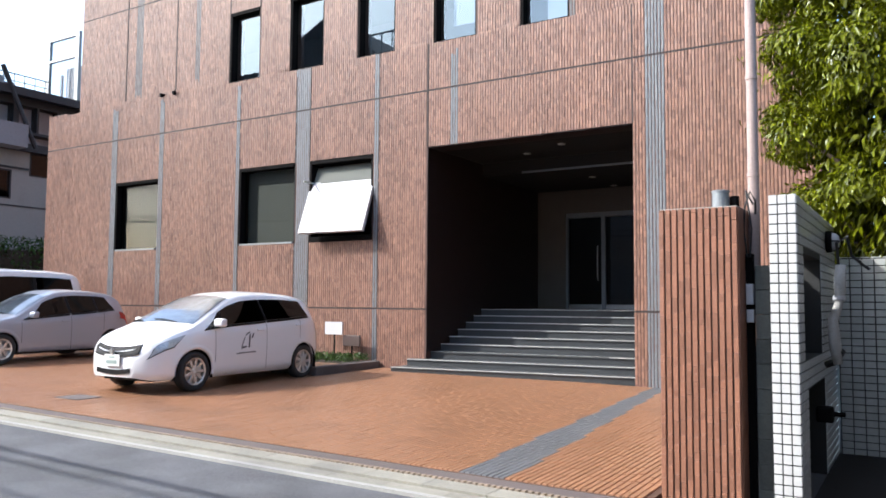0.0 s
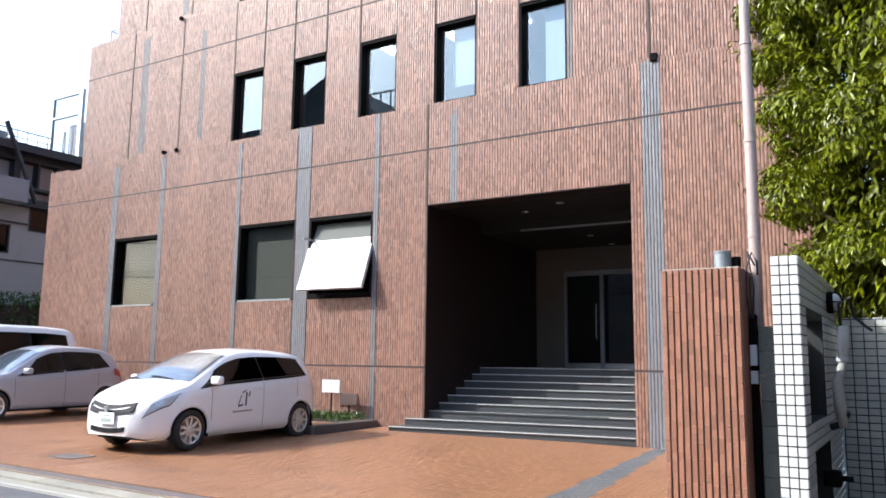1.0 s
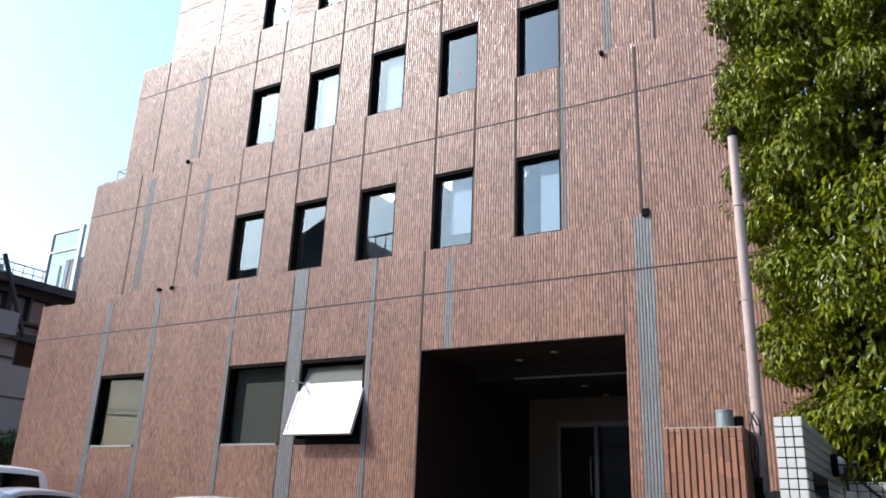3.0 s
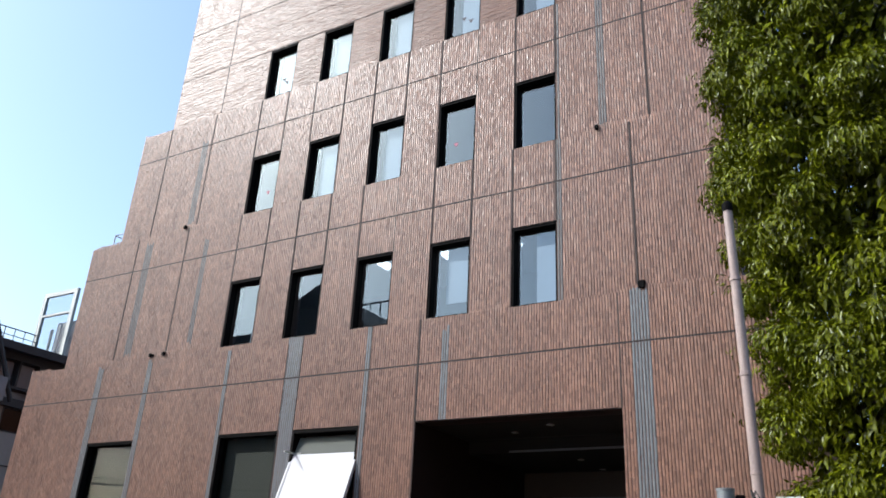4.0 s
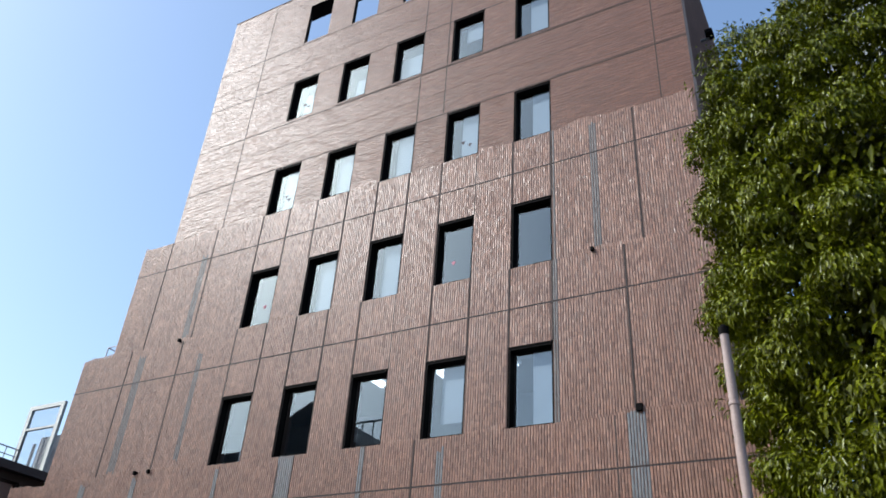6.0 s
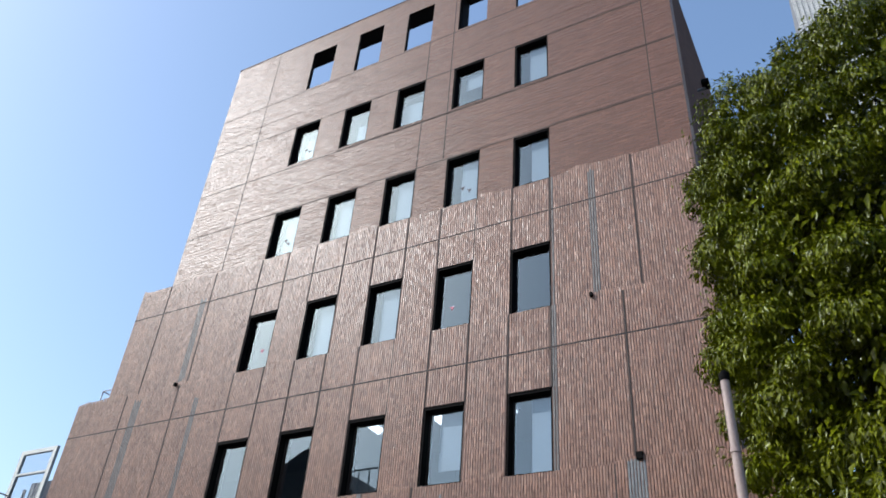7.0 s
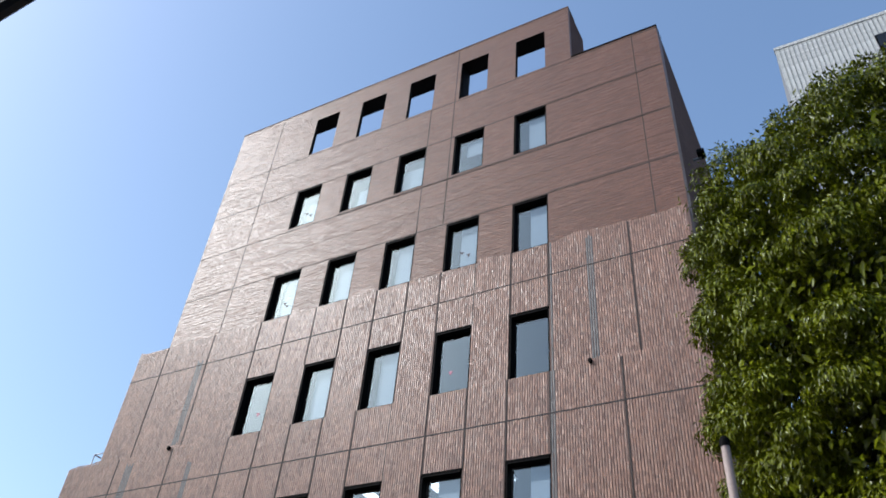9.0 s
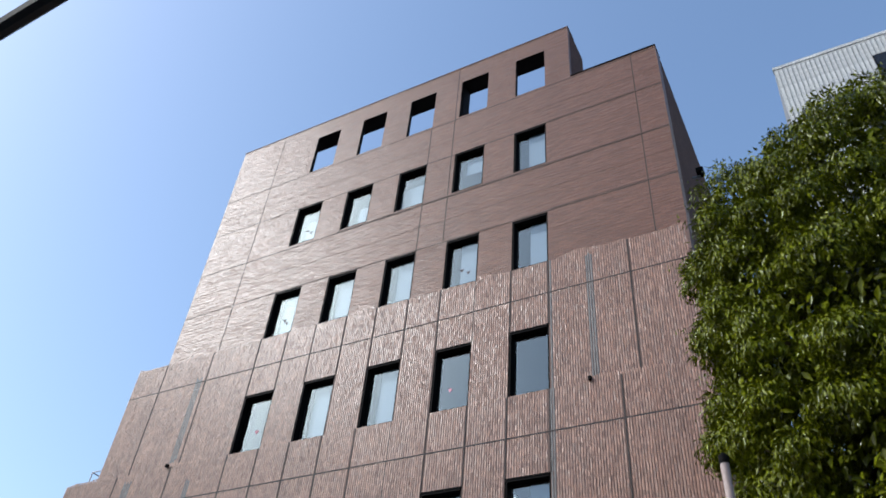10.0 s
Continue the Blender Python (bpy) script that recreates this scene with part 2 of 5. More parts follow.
def wall_with_holes(x0, x1, z0, z1, y0, y1, holes):
    """A thick wall in the xz plane with rectangular openings through it."""
    xs = sorted({x0, x1, *[v for h in holes for v in h[:2] if x0 < v < x1]})
    zs = sorted({z0, z1, *[v for h in holes for v in h[2:] if z0 < v < z1]})

    def solid(i, k):
        if not (0 <= i < len(xs) - 1 and 0 <= k < len(zs) - 1):
            return False
        cx, cz = (xs[i] + xs[i + 1]) / 2, (zs[k] + zs[k + 1]) / 2
        return not any(a < cx < b and c < cz < d for a, b, c, d in holes)
    bm = bmesh.new()
    vs = {}

    def v(i, k, y):
        if (i, k, y) not in vs:
            vs[i, k, y] = bm.verts.new((xs[i], y, zs[k]))
        return vs[i, k, y]
    for i in range(len(xs) - 1):
        for k in range(len(zs) - 1):
            if not solid(i, k):
                continue
            bm.faces.new((v(i, k, y0), v(i + 1, k, y0), v(i + 1, k + 1, y0), v(i, k + 1, y0)))
            bm.faces.new((v(i, k, y1), v(i, k + 1, y1), v(i + 1, k + 1, y1), v(i + 1, k, y1)))
            if not solid(i - 1, k):
                bm.faces.new((v(i, k, y0), v(i, k + 1, y0), v(i, k + 1, y1), v(i, k, y1)))
            if not solid(i + 1, k):
                bm.faces.new((v(i + 1, k, y0), v(i + 1, k, y1), v(i + 1, k + 1, y1), v(i + 1, k + 1, y0)))
            if not solid(i, k - 1):
                bm.faces.new((v(i, k, y0), v(i, k, y1), v(i + 1, k, y1), v(i + 1, k, y0)))
            if not solid(i, k + 1):
                bm.faces.new((v(i, k + 1, y0), v(i + 1, k + 1, y0), v(i + 1, k + 1, y1), v(i, k + 1, y1)))
    return bm


def pane_quad(x0, x1, y, z0, z1):
    """One sheet of glass that faces the street."""
    bm = bmesh.new()
    bm.faces.new([bm.verts.new(p) for p in ((x0, y, z0), (x1, y, z0), (x1, y, z1), (x0, y, z1))])
    return bm


def clamp(v, a, b):
    return max(a, min(b, v))


def gz(x, y):
    """Height of the gently sloping ground."""
    return -0.012 * clamp(x, -20, 6) + 0.012 * clamp(y, -7.2, 0)

# ---- ground, road, forecourt ----
def sheet(xs, ys, lift):
    bm = bmesh.new()
    g = [[bm.verts.new((x, y, gz(x, y) + lift)) for x in xs] for y in ys]
    for a, b in zip(g, g[1:]):
        for i in range(len(xs) - 1):
            bm.faces.new((a[i], a[i + 1], b[i + 1], b[i]))
    return bm


tagged(part("ground", sheet((-900, -60, -20, -10, 0, 6, 40, 900), (-900, -60, -7.72, -7.2, 0, 40, 900), -0.05), ASPHALT),
       "grey asphalt road and open ground", "ground", kind="structure")


def slab(x0, x1, y0, y1, lift, depth=0.12, n=6):
    """A thin paved slab that follows the slope."""
    bm = sheet([x0 + (x1 - x0) * i / n for i in range(n + 1)], (y0, y1), lift)
    r = bmesh.ops.extrude_face_region(bm, geom=list(bm.faces))
    down = [v for v in bm.verts if v not in r["geom"]]
    for v in down:
        v.co.z -= depth
    bmesh.ops.recalc_face_normals(bm, faces=bm.faces)
    return bm


DRAIN = mat("dark_drain_brick", (0.10, 0.08, 0.072), 0.8, var=0.3, scale=5, bump=0.4)
tagged(part("kerb_edge", slab(-60, 14, -7.745, -7.685, -0.02), CONCRETE), "narrow worn concrete edge of the gutter", "kerb", kind="structure")
gutter = tagged(part("gutter", slab(-60, 14, -7.68, -7.172, -0.075), GUTTER), "pale worn concrete gutter along the asphalt road", "gutter", kind="structure")
tagged(part("drain_strip", slab(-60, 2.34, -7.17, -6.97, -0.012), DRAIN), "dark grey drain channel edging the brick forecourt", "drain", kind="structure")
court = tagged(part("pavement", slab(-19.5, 2.33, -6.965, 3.2, -0.007), PAVER_BED), "orange brick paved forecourt with fine ribbed joints", "forecourt", kind="structure")


def box_array(cells, ti=0.03, tj=0.03, cu=0.0035, cv=0.0035):
    """Vertices and faces of many open-backed blocks: (corner, u, v, w) with w the way out."""
    verts, faces = [], []
    rnd = random.Random(77)
    for o, u, v, w in cells:
        b = len(verts)
        c = min(0.3, cu / math.sqrt(u[0] ** 2 + u[1] ** 2 + u[2] ** 2))
        c2 = min(0.3, cv / math.sqrt(v[0] ** 2 + v[1] ** 2 + v[2] ** 2))
        tu, tv = rnd.gauss(0, ti), rnd.gauss(0, tj)
        for k, s in ((0, 0.0), (1, c)):
            for a, e in ((0, 0), (1, 0), (1, 1), (0, 1)):
                aa, ee = (a, e) if not k else (c + a * (1 - 2 * c), c2 + e * (1 - 2 * c2))
                q = 1 + tu * (a - 0.5) + tv * (e - 0.5)
                verts.append(tuple(o[i] + u[i] * aa + v[i] * ee + w[i] * k * q for i in range(3)))
        faces += [(b + 4, b + 5, b + 6, b + 7), (b, b + 1, b + 5, b + 4), (b + 1, b + 2, b + 6, b + 5), (b + 2, b + 3, b + 7, b + 6), (b + 3, b, b + 4, b + 7)]
    return verts, faces


GUTTER_ONE = mat("gutter_block", (0.25, 0.235, 0.19), 0.85, var=0.22, scale=3, bump=0.3, bscale=90, obj=0.25, stain=0.6)
for row, (ya, yb, lift) in enumerate(((-7.47, -7.24, -0.012), (-7.68, -7.474, -0.034))):
    for i in range(44):
        x0 = -21.0 + i * 0.6 + (0.3 if row else 0)
        bm = boxes((0.002, 0.598, ya, yb, -0.06, lift), bevel=0.004)
        for v in bm.verts:
            v.co.z += gz(x0 + v.co.x, ya)
            v.co.x += x0
        part("kerb_block", bm, GUTTER_ONE, gutter)

# paving: narrow ribbed bricks that run from the street to the wall, with one grey band
rng = random.Random(4)
orange, grey, near_pavers = [], [], []
PP = 0.056
for i in range(int(21.7 / PP)):
    x = -19.4 + i * PP
    y = -6.96 + rng.random() * 0.25 - 0.25
    while y < -0.02:
        ya, yb = max(y, -6.96), min(y + 0.30, -0.02)
        y += 0.30
        if yb - ya < 0.03:
            continue
        mid = (ya + yb) / 2
        band = 0.66 - 0.055 * (mid + 6.8) < x + PP / 2 < 1.12 - 0.085 * (mid + 6.8)
        cell = ((x + 0.003, ya + 0.001, gz(x, ya) - 0.014), (PP - 0.008, 0, -0.0006), (0, yb - ya - 0.002, 0.0035), (0, 0, 0.017 + rng.gauss(0, 0.0009)))
        if not (mid > -2.0 and -9.3 < x < -5.2):
            if x > 0.0 and mid < -4.95 and yb - ya > 0.295:
                near_pavers.append((cell, band))
            else:
                (grey if band else orange).append(cell)
tagged(from_arrays("brick_paving", *box_array(orange), PAVER, court), "orange-brown ribbed brick pavers, worn and slightly shiny", kind="stuff")
tagged(from_arrays("grey_paving", *box_array(grey), PAVER_GREY, court), "band of blue-grey brick pavers", kind="stuff")
EDGE_TILE = mat("tan_edge_tile", (0.26, 0.20, 0.14), 0.7, var=0.2, island=0.3, bump=0.2)
beads = [((-19.4 + i * PP, -7.236, gz(-19.4 + i * PP, -7.2) - 0.03), (0.042, 0, 0), (0, 0.062, 0), (0, 0, 0.026)) for i in range(388)]
tagged(from_arrays("edge_tiles", *box_array(beads), EDGE_TILE, court), "row of small tan tile ends along the drain", kind="stuff")
for cx, cy, w, d in ((-6.1, -6.1, 0.55, 0.4), (1.35, -1.3, 0.5, 0.25)):
    part("drain_cover", boxes((cx - w / 2, cx + w / 2, cy - d / 2, cy + d / 2, gz(cx, cy), gz(cx, cy) + 0.009)), DRAIN, court, "flat inspection cover")

# ---- office building ----
ZINC = mat("zinc_grey", (0.24, 0.26, 0.27), 0.45, metal=0.6, var=0.15)
office = thing("office_building", (-7, 0, 0), "six-storey red-brown tiled office building with black-framed windows", "building")
OX = -7.0


def opart(name, bm, material, label="", parent=None):
    bmesh.ops.translate(bm, verts=bm.verts, vec=(-OX, 0, 0))
    return part(name, bm, material, parent or office, label)


WX = [-9.85 + 1.927 * i for i in range(5)]
WW = 0.97
ENT = (-4.17, 0.0, -1.0, 4.47)
LOWWIN = [(-13.93, -12.27, 2.66, 4.46), (-9.38, -7.66, 2.66, 4.46), (-7.23, -5.51, 2.66, 4.46)]
FL = [  # left end, bottom, top, front plane, sill, head of each storey
    (-17.08, -0.4, 6.56, 0.0, None, None),
    (-15.72, 6.56, 10.14, 0.05, 6.56, 8.28),
    (-14.58, 10.14, 13.72, 0.10, 10.15, 11.87),
    (-13.45, 13.72, 23.38, 0.15, None, None)]
XR = 2.16
XRF = (2.95, XR, XR, XR)  # the ground storey runs on a little past the upper ones
upper = [(13.76, 15.42), (17.31, 18.98), (20.74, 22.57)]
holes = [LOWWIN + [ENT]]
for f in (1, 2):
    holes.append([(x, x + WW, FL[f][4], FL[f][5]) for x in WX])
holes.append([(x, x + WW, a, b) for a, b in upper[:2] for x in WX])
T = 0.46
names = ("wall_ground_storey", "wall_second_storey", "wall_third_storey", "upper_wall")
walls = []
for f in range(4):
    x0, z0, z1, y0 = FL[f][:4]
    walls.append(opart(names[f], wall_with_holes(x0, XRF[f], z0, 20.73 if f == 3 else z1, y0, y0 + T, holes[f]), TILE_TOP if f == 3 else TILE_BACK))
# open roof screen: thin piers under a deep head beam, with one deep column behind
ST = 0.13
opart("roof_screen", wall_with_holes(-13.45, -0.37, 20.732, 23.38, 0.15, 0.15 + ST, [(x, x + WW, 20.74, 22.57) for x in WX]), TILE_TOP, "tiled roof screen with open square holes")

# joints: (storey, z) and (storey, x, z0, z1)
HJ = [(0, 1.25), (0, 5.61), (1, 9.15), (2, 12.75)]
edges = sorted([x for x in WX] + [x + WW for x in WX])
VJ = [(0, 0.0, 4.47, 6.56), (0, -4.17, 4.47, 6.56), (1, 0.38, 6.56, 10.14), (2, 0.77, 10.14, 13.72), (1, -11.76, 6.56, 10.14),
      (1, -13.73, 6.56, 10.14), (2, -11.57, 10.14, 13.72), (2, -13.39, 10.14, 13.72)]
for e in edges:
    VJ += [(1, e, 8.28, 10.14), (2, e, 11.87, 13.72)]
GREY = [(0, -14.17, -13.94, -0.4, 6.4), (0, -12.27, -12.09, -0.4, 6.45), (0, -9.53, -9.39, -0.4, 6.5), (0, -7.65, -7.24, -0.4, 6.56),
        (0, -5.51, -5.36, -0.4, 6.56), (0, 0.22, 0.57, -0.4, 6.56), (0, -3.62, -3.46, 4.47, 6.3), (1, -13.36, -13.08, 6.7, 9.9),
        (1, -11.1, -10.9, 6.8, 9.6), (2, -0.24, -0.06, 10.2, 13.6), (2, -11.95, -11.75, 10.3, 12.9), (1, -1.17, -1.07, 6.56, 10.14), (2, -1.17, -1.09, 10.14, 13.72)]
PITCH = 0.056


near_tiles = []


def ribs(f):
    x0, z0, z1, y0 = FL[f][:4]
    red, gry = [], []
    rng = random.Random(20 + f)
    n = int((XRF[f] - x0) / PITCH)
    for i in range(n):
        a = x0 + i * PITCH + 0.004
        b = a + PITCH * 0.80
        mid = (a + b) / 2
        rise = 0.06 * math.sin(mid * 2.1 + f) + 0.03 * math.sin(mid * 5.3 + 2 * f) + 0.03
        if any(x - 0.06 < mid < x + WW + 0.06 for x in WX):
            rise = 0.0
        spans = [(z0, z1 + max(0.0, rise) + rng.uniform(-0.008, 0.008))]

        def cut(lo, hi):
            nonlocal spans
            res = []
            for s, e in spans:
                if hi <= s or lo >= e:
                    res.append((s, e))
                else:
                    if lo - s > 0.02:
                        res.append((s, lo))
                    if e - hi > 0.02:
                        res.append((hi, e))
            spans = res
        for h in holes[f]:
            if h[0] - 0.02 < mid < h[1] + 0.02:
                cut(h[2], h[3])
        for g, z in HJ:
            if g == f:
                cut(z - 0.018, z + 0.018)
        for g, x, lo, hi in VJ:
            if g == f and abs(mid - x) < PITCH * 0.42:
                cut(lo, hi)
        isg = any(g == f and lo < mid < hi for g, lo, hi, _, _ in GREY)
        gspan = [(q[3], q[4]) for q in GREY if q[0] == f and q[1] < mid < q[2]]
        for s, e in spans:
            z = s
            first = rng.uniform(0.04, 0.15)
            while z < e - 0.01:
                z2 = min(e, z + first)
                first = rng.choice((0.06, 0.10, 0.10, 0.15))
                d = 0.0065 + rng.gauss(0, 0.0011)
                w = (b - a) * rng.uniform(0.95, 1.06)
                tw, th = rng.gauss(0, 0.035), rng.gauss(0, 0.010)
                lean = rng.gauss(0, 0.0013)
                cell = ((a - OX + lean, y0, z), (w, tw * w, 0), (0, th * (z2 - z), z2 - z - 0.0005), (0, -d, 0))
                inn = isg and any(p <= (z + z2) / 2 <= q for p, q in gspan)
                if f == 0 and 0.6 < mid < 2.1 and 2.3 < z < 3.4:
                    near_tiles.append((cell, inn, lean))
                else:
                    (gry if inn else red).append(cell)
                z = z2
    tagged(from_arrays("ribbed_tiles", *box_array(red, 0.2, 0.25, 0.008, 0.0), TILE, walls[f]), "raised vertical red-brown tile ribs", kind="stuff")
    if gry:
        tagged(from_arrays("grey_tiles", *box_array(gry, 0.15, 0.25, 0.010, 0.0), TILE_DIM if f else TILE_GREY, walls[f]), "blue-grey vertical tile strips", kind="stuff")


for f in range(3):
    ribs(f)
# dark sealant joints between the facade panels
for f, z in HJ:
    x0, _, _, y0 = FL[f][:4]
    stops = sorted((h[0], h[1]) for h in holes[f] if h[2] < z < h[3])
    left = x0
    for p, q in stops + [(XRF[f], XRF[f])]:
        if p - left > 0.05:
            opart("joint", boxes((left, p, y0 - 0.008, y0 + 0.02, z - 0.017, z + 0.017)), SEALANT)
        left = q
for f, x, lo, hi in VJ:
    y0 = FL[f][3]
    opart("joint", boxes((x - 0.014, x + 0.014, y0 - 0.0085, y0 + 0.02, lo, hi)), SEALANT)
for f, x0, x1, lo, hi in GREY[:5]:
    for x in ((x0, x1) if x1 - x0 > 0.3 else (x1,)):
        opart("joint", boxes((x - 0.011, x + 0.011, -0.0087, 0.012, lo, hi)), SEALANT)
# copings at the storey steps and on the roof, dark joints of the upper part
for f in range(3):
    x0, _, z1, y0 = FL[f][:4]
    xs = FL[f + 1][0]
    opart("coping", boxes((x0, xs - 0.01, y0 + 0.02, 9.0, z1 - 0.35, z1 - 0.02)), TILE_TOP, "tiled parapet over the storey step")
opart("coping", boxes((XR + 0.01, XRF[0], T + 0.01, 12, 6.2, 6.54)), TILE_TOP, "tiled parapet over the storey step")
for z in (15.46, 17.2, 18.98, 20.66):
    opart("joint", boxes((-13.45, XR, 0.146, 0.2, z - 0.014, z + 0.014)), SEALANT)
for z, x0 in ((15.46, -1.1), (17.2, -8.0), (18.98, -1.1)):
    opart("tile_band", boxes((x0, XR, 0.1435, 0.2, z + 0.035, z + 0.062)), TILE_BACK, "thin dark tile band")
for x, a, b in ((1.44, 13.8, 20.7), (-4.2, 15.5, 23.3), (-5.03, 13.8, 20.7), (-11.5, 13.8, 23.3)):
    opart("joint", boxes((x - 0.012, x + 0.012, 0.145, 0.2, a, b)), SEALANT)
for z in (16.3, 19.7):
    opart("joint", boxes((-13.45, XR, 0.147, 0.2, z - 0.006, z + 0.006)), TILE_BACK)
# flanks, roof and floors
for f in range(4):
    x0, z0, z1, y0 = FL[f][:4]
    top = 20.73 if f == 3 else z1
    opart("side_wall", boxes((x0, x0 + 0.3, y0 + T, 12, z0, top)), TILE_TOP)
    opart("side_wall", boxes((XRF[f] - 0.3, XRF[f], y0 + T, 12, z0, top)), TILE_SIDE_SHADE)
opart("back_wall", boxes((-17.08, XR, 12, 12.3, -0.4, 20.5)), TILE_TOP)
opart("roof", boxes((-13.1, XR - 0.31, 0.62, 12, 19.9, 20.1)), CONCRETE, "flat concrete roof")
for i, z in enumerate((6.3, 9.9, 13.45, 16.9)):
    x0 = FL[min(i, 3)][0]
    opart("floor_slab", boxes((x0 + 0.3, XR - 0.31, 0.62, 11.9, z - 0.25, z)), ROOM)
opart("screen_return", boxes((-0.83, -0.37, 0.152 + ST, 1.5, 20.732, 23.38)), TILE_SIDE_SHADE)
opart("screen_return", boxes((-13.45, -13.11, 0.152 + ST, 1.5, 20.732, 23.38)), TILE_TOP)
opart("roof_edge_trim", boxes((-0.36, XR + 0.01, 0.13, 0.62, 20.735, 20.78)), BLACK_METAL, "dark metal roof edge")
opart("roof_edge_trim", boxes((-13.46, -0.36, 0.135, 0.72, 23.385, 23.42)), TILE_BACK, "metal roof edge")
opart("room_wall", boxes((-15.3, XR - 0.31, 5.5, 5.6, 6.3, 19.9)), ROOM)
for x in (0.42,):
    opart("rain_spout", boxes((x - 0.02, x + 0.10, -0.05, 0.05, 6.58, 6.72), bevel=0.01), BLACK_METAL, "black rain spout on the ledge")
for f, x in ((0, -12.2), (0, -11.72), (1, -0.27), (1, -11.9)):
    z = FL[f][2]
    opart("rain_spout", boxes((x - 0.035, x + 0.035, FL[f][3] - 0.08, FL[f][3] + 0.05, z - 0.02, z + 0.07), bevel=0.01), BLACK_METAL, "small black rain spout")


def window(name, x, w, z0, z1, y, blind=(), bmat=BLIND, lights=(), pane=PANE, label="", depth=0.2):
    """A fixed black-framed window set back in its opening: frame, pane and blind."""
    wn = new(name)
    wn.parent = office
    wn.location = (x - OX, y, z0)
    if label:
        wn["label"] = label
    h = z1 - z0
    t = 0.045
    part("window_frame", boxes((0, t, 0.0, depth, 0, h), (w - t, w, 0.03, depth, 0, h), (t, w - t, 0.0, depth, h - t * 1.6, h), (t, w - t, 0.02, depth, 0, t)), BLACK_METAL, wn)
    part("reveal", boxes((-0.004, 0.006, -0.012, 0.0, 0, h), (0, w, -0.012, -0.001, h - 0.03, h)), BLACK_METAL, wn)
    p = part("pane", pane_quad(t, w - t, depth - 0.045, t, h - t * 1.6), pane, wn)
    p.visible_shadow = False
    for a, b, lo, hi in blind:
        part("blind", boxes((t + a * (w - 2 * t), t + b * (w - 2 * t), depth + 0.05, depth + 0.06, lo * h, hi * h - 0.08)), bmat, wn)
    return wn


rng = random.Random(9)
TUBE = lamp_mat("lit_tube", (1.0, 0.98, 0.92), 2.2)
blinds2 = {0: [(0.72, 1, 0.03, 0.62)], 1: [], 2: [], 3: [(0.3, 1.0, 0.22, 1)], 4: [(0.45, 1, 0.0, 1)]}
blinds3 = {0: [], 1: [(0.25, 1, 0, 1)], 2: [(0.3, 1, 0, 1)], 3: [], 4: []}
blinds4 = {0: [(0.3, 1, 0, 1)], 1: [(0.25, 1, 0, 1)], 2: [(0.3, 1, 0, 1)], 3: [(0.35, 1, 0.05, 1)], 4: [(0.4, 1, 0, 1)]}
blinds5 = {0: [(0.4, 1, 0, 0.7)], 1: [(0.45, 1, 0, 0.6)], 2: [(0.0, 1, 0.1, 0.7)], 3: [(0.3, 1, 0.5, 0.9)], 4: [(0.35, 1, 0.1, 1)]}
for bl, (z0, z1), y in ((blinds2, (6.56, 8.28), 0.05), (blinds3, (10.15, 11.87), 0.10), (blinds4, upper[0], 0.15), (blinds5, upper[1], 0.15)):
    for i, x in enumerate(WX):
        window("window", x, WW, z0, z1, y, bl[i])
for x in WX:
    z0, z1 = upper[2]
    opart('opening_lining', boxes((x + 0.001, x + 0.012, 0.147, 0.15 + ST, z0, z1 - 0.012), (x + 0.001, x + WW - 0.001, 0.147, 0.15 + ST, z1 - 0.012, z1)), BLACK_METAL, 'dark lining of the open roof screen')
opart("head_beam", boxes((-13.1, -0.84, 0.152 + ST, 0.70, 22.56, 23.36)), BLACK_METAL, "dark beam behind the head of the roof screen")
opart("screen_column", boxes((-4.92, -4.04, 0.152 + ST, 0.69, 20.1, 22.555)), BLACK_METAL, "dark column behind the roof screen")
# lit ceiling tubes of the second storey office
for x in (-9.2, -7.4, -5.5, -3.6, -1.8):
    lt = new("ceiling_light")
    lt.parent = office
    lt.location = (x - OX, 2.2, 9.45)
    part("tube", boxes((-0.04, 0.04, -1.1, 1.1, -0.03, 0.03), (0.14, 0.22, -1.1, 1.1, -0.03, 0.03)), TUBE, lt)
    part("lamp_body", boxes((-0.1, 0.28, -1.15, 1.15, 0.035, 0.09)), PAINT_WHITE, lt)
# small stickers on some panes
MARK, MARK_RED = mat("dark_sticker", (0.05, 0.045, 0.06), 0.6), mat("faded_red_sticker", (0.34, 0.10, 0.16), 0.6)
for wi, z, y, m, spots in ((0, upper[0][0], 0.15, MARK, ((0.52, 0.62), (0.62, 0.50))), (3, upper[0][0], 0.15, MARK, ((0.46, 0.62), (0.66, 0.50))),
                           (0, upper[1][0], 0.15, MARK, ((0.50, 0.62), (0.66, 0.50))), (0, 10.15, 0.10, MARK_RED, ((0.60, 0.62),)), (3, 10.15, 0.10, MARK_RED, ((0.42, 0.62),))):
    for u, v in spots:
        x, zz, yy = WX[wi] + u * WW, z + v, y + 0.148
        bm = bmesh.new()
        bm.faces.new([bm.verts.new(p) for p in ((x - 0.07, yy, zz + 0.05), (x, yy, zz - 0.07), (x + 0.07, yy, zz + 0.05), (x + 0.02, yy, zz + 0.03), (x, yy, zz + 0.06), (x - 0.02, yy, zz + 0.03))])
        opart("sticker", bm, m, "small pointed sticker on the pane")
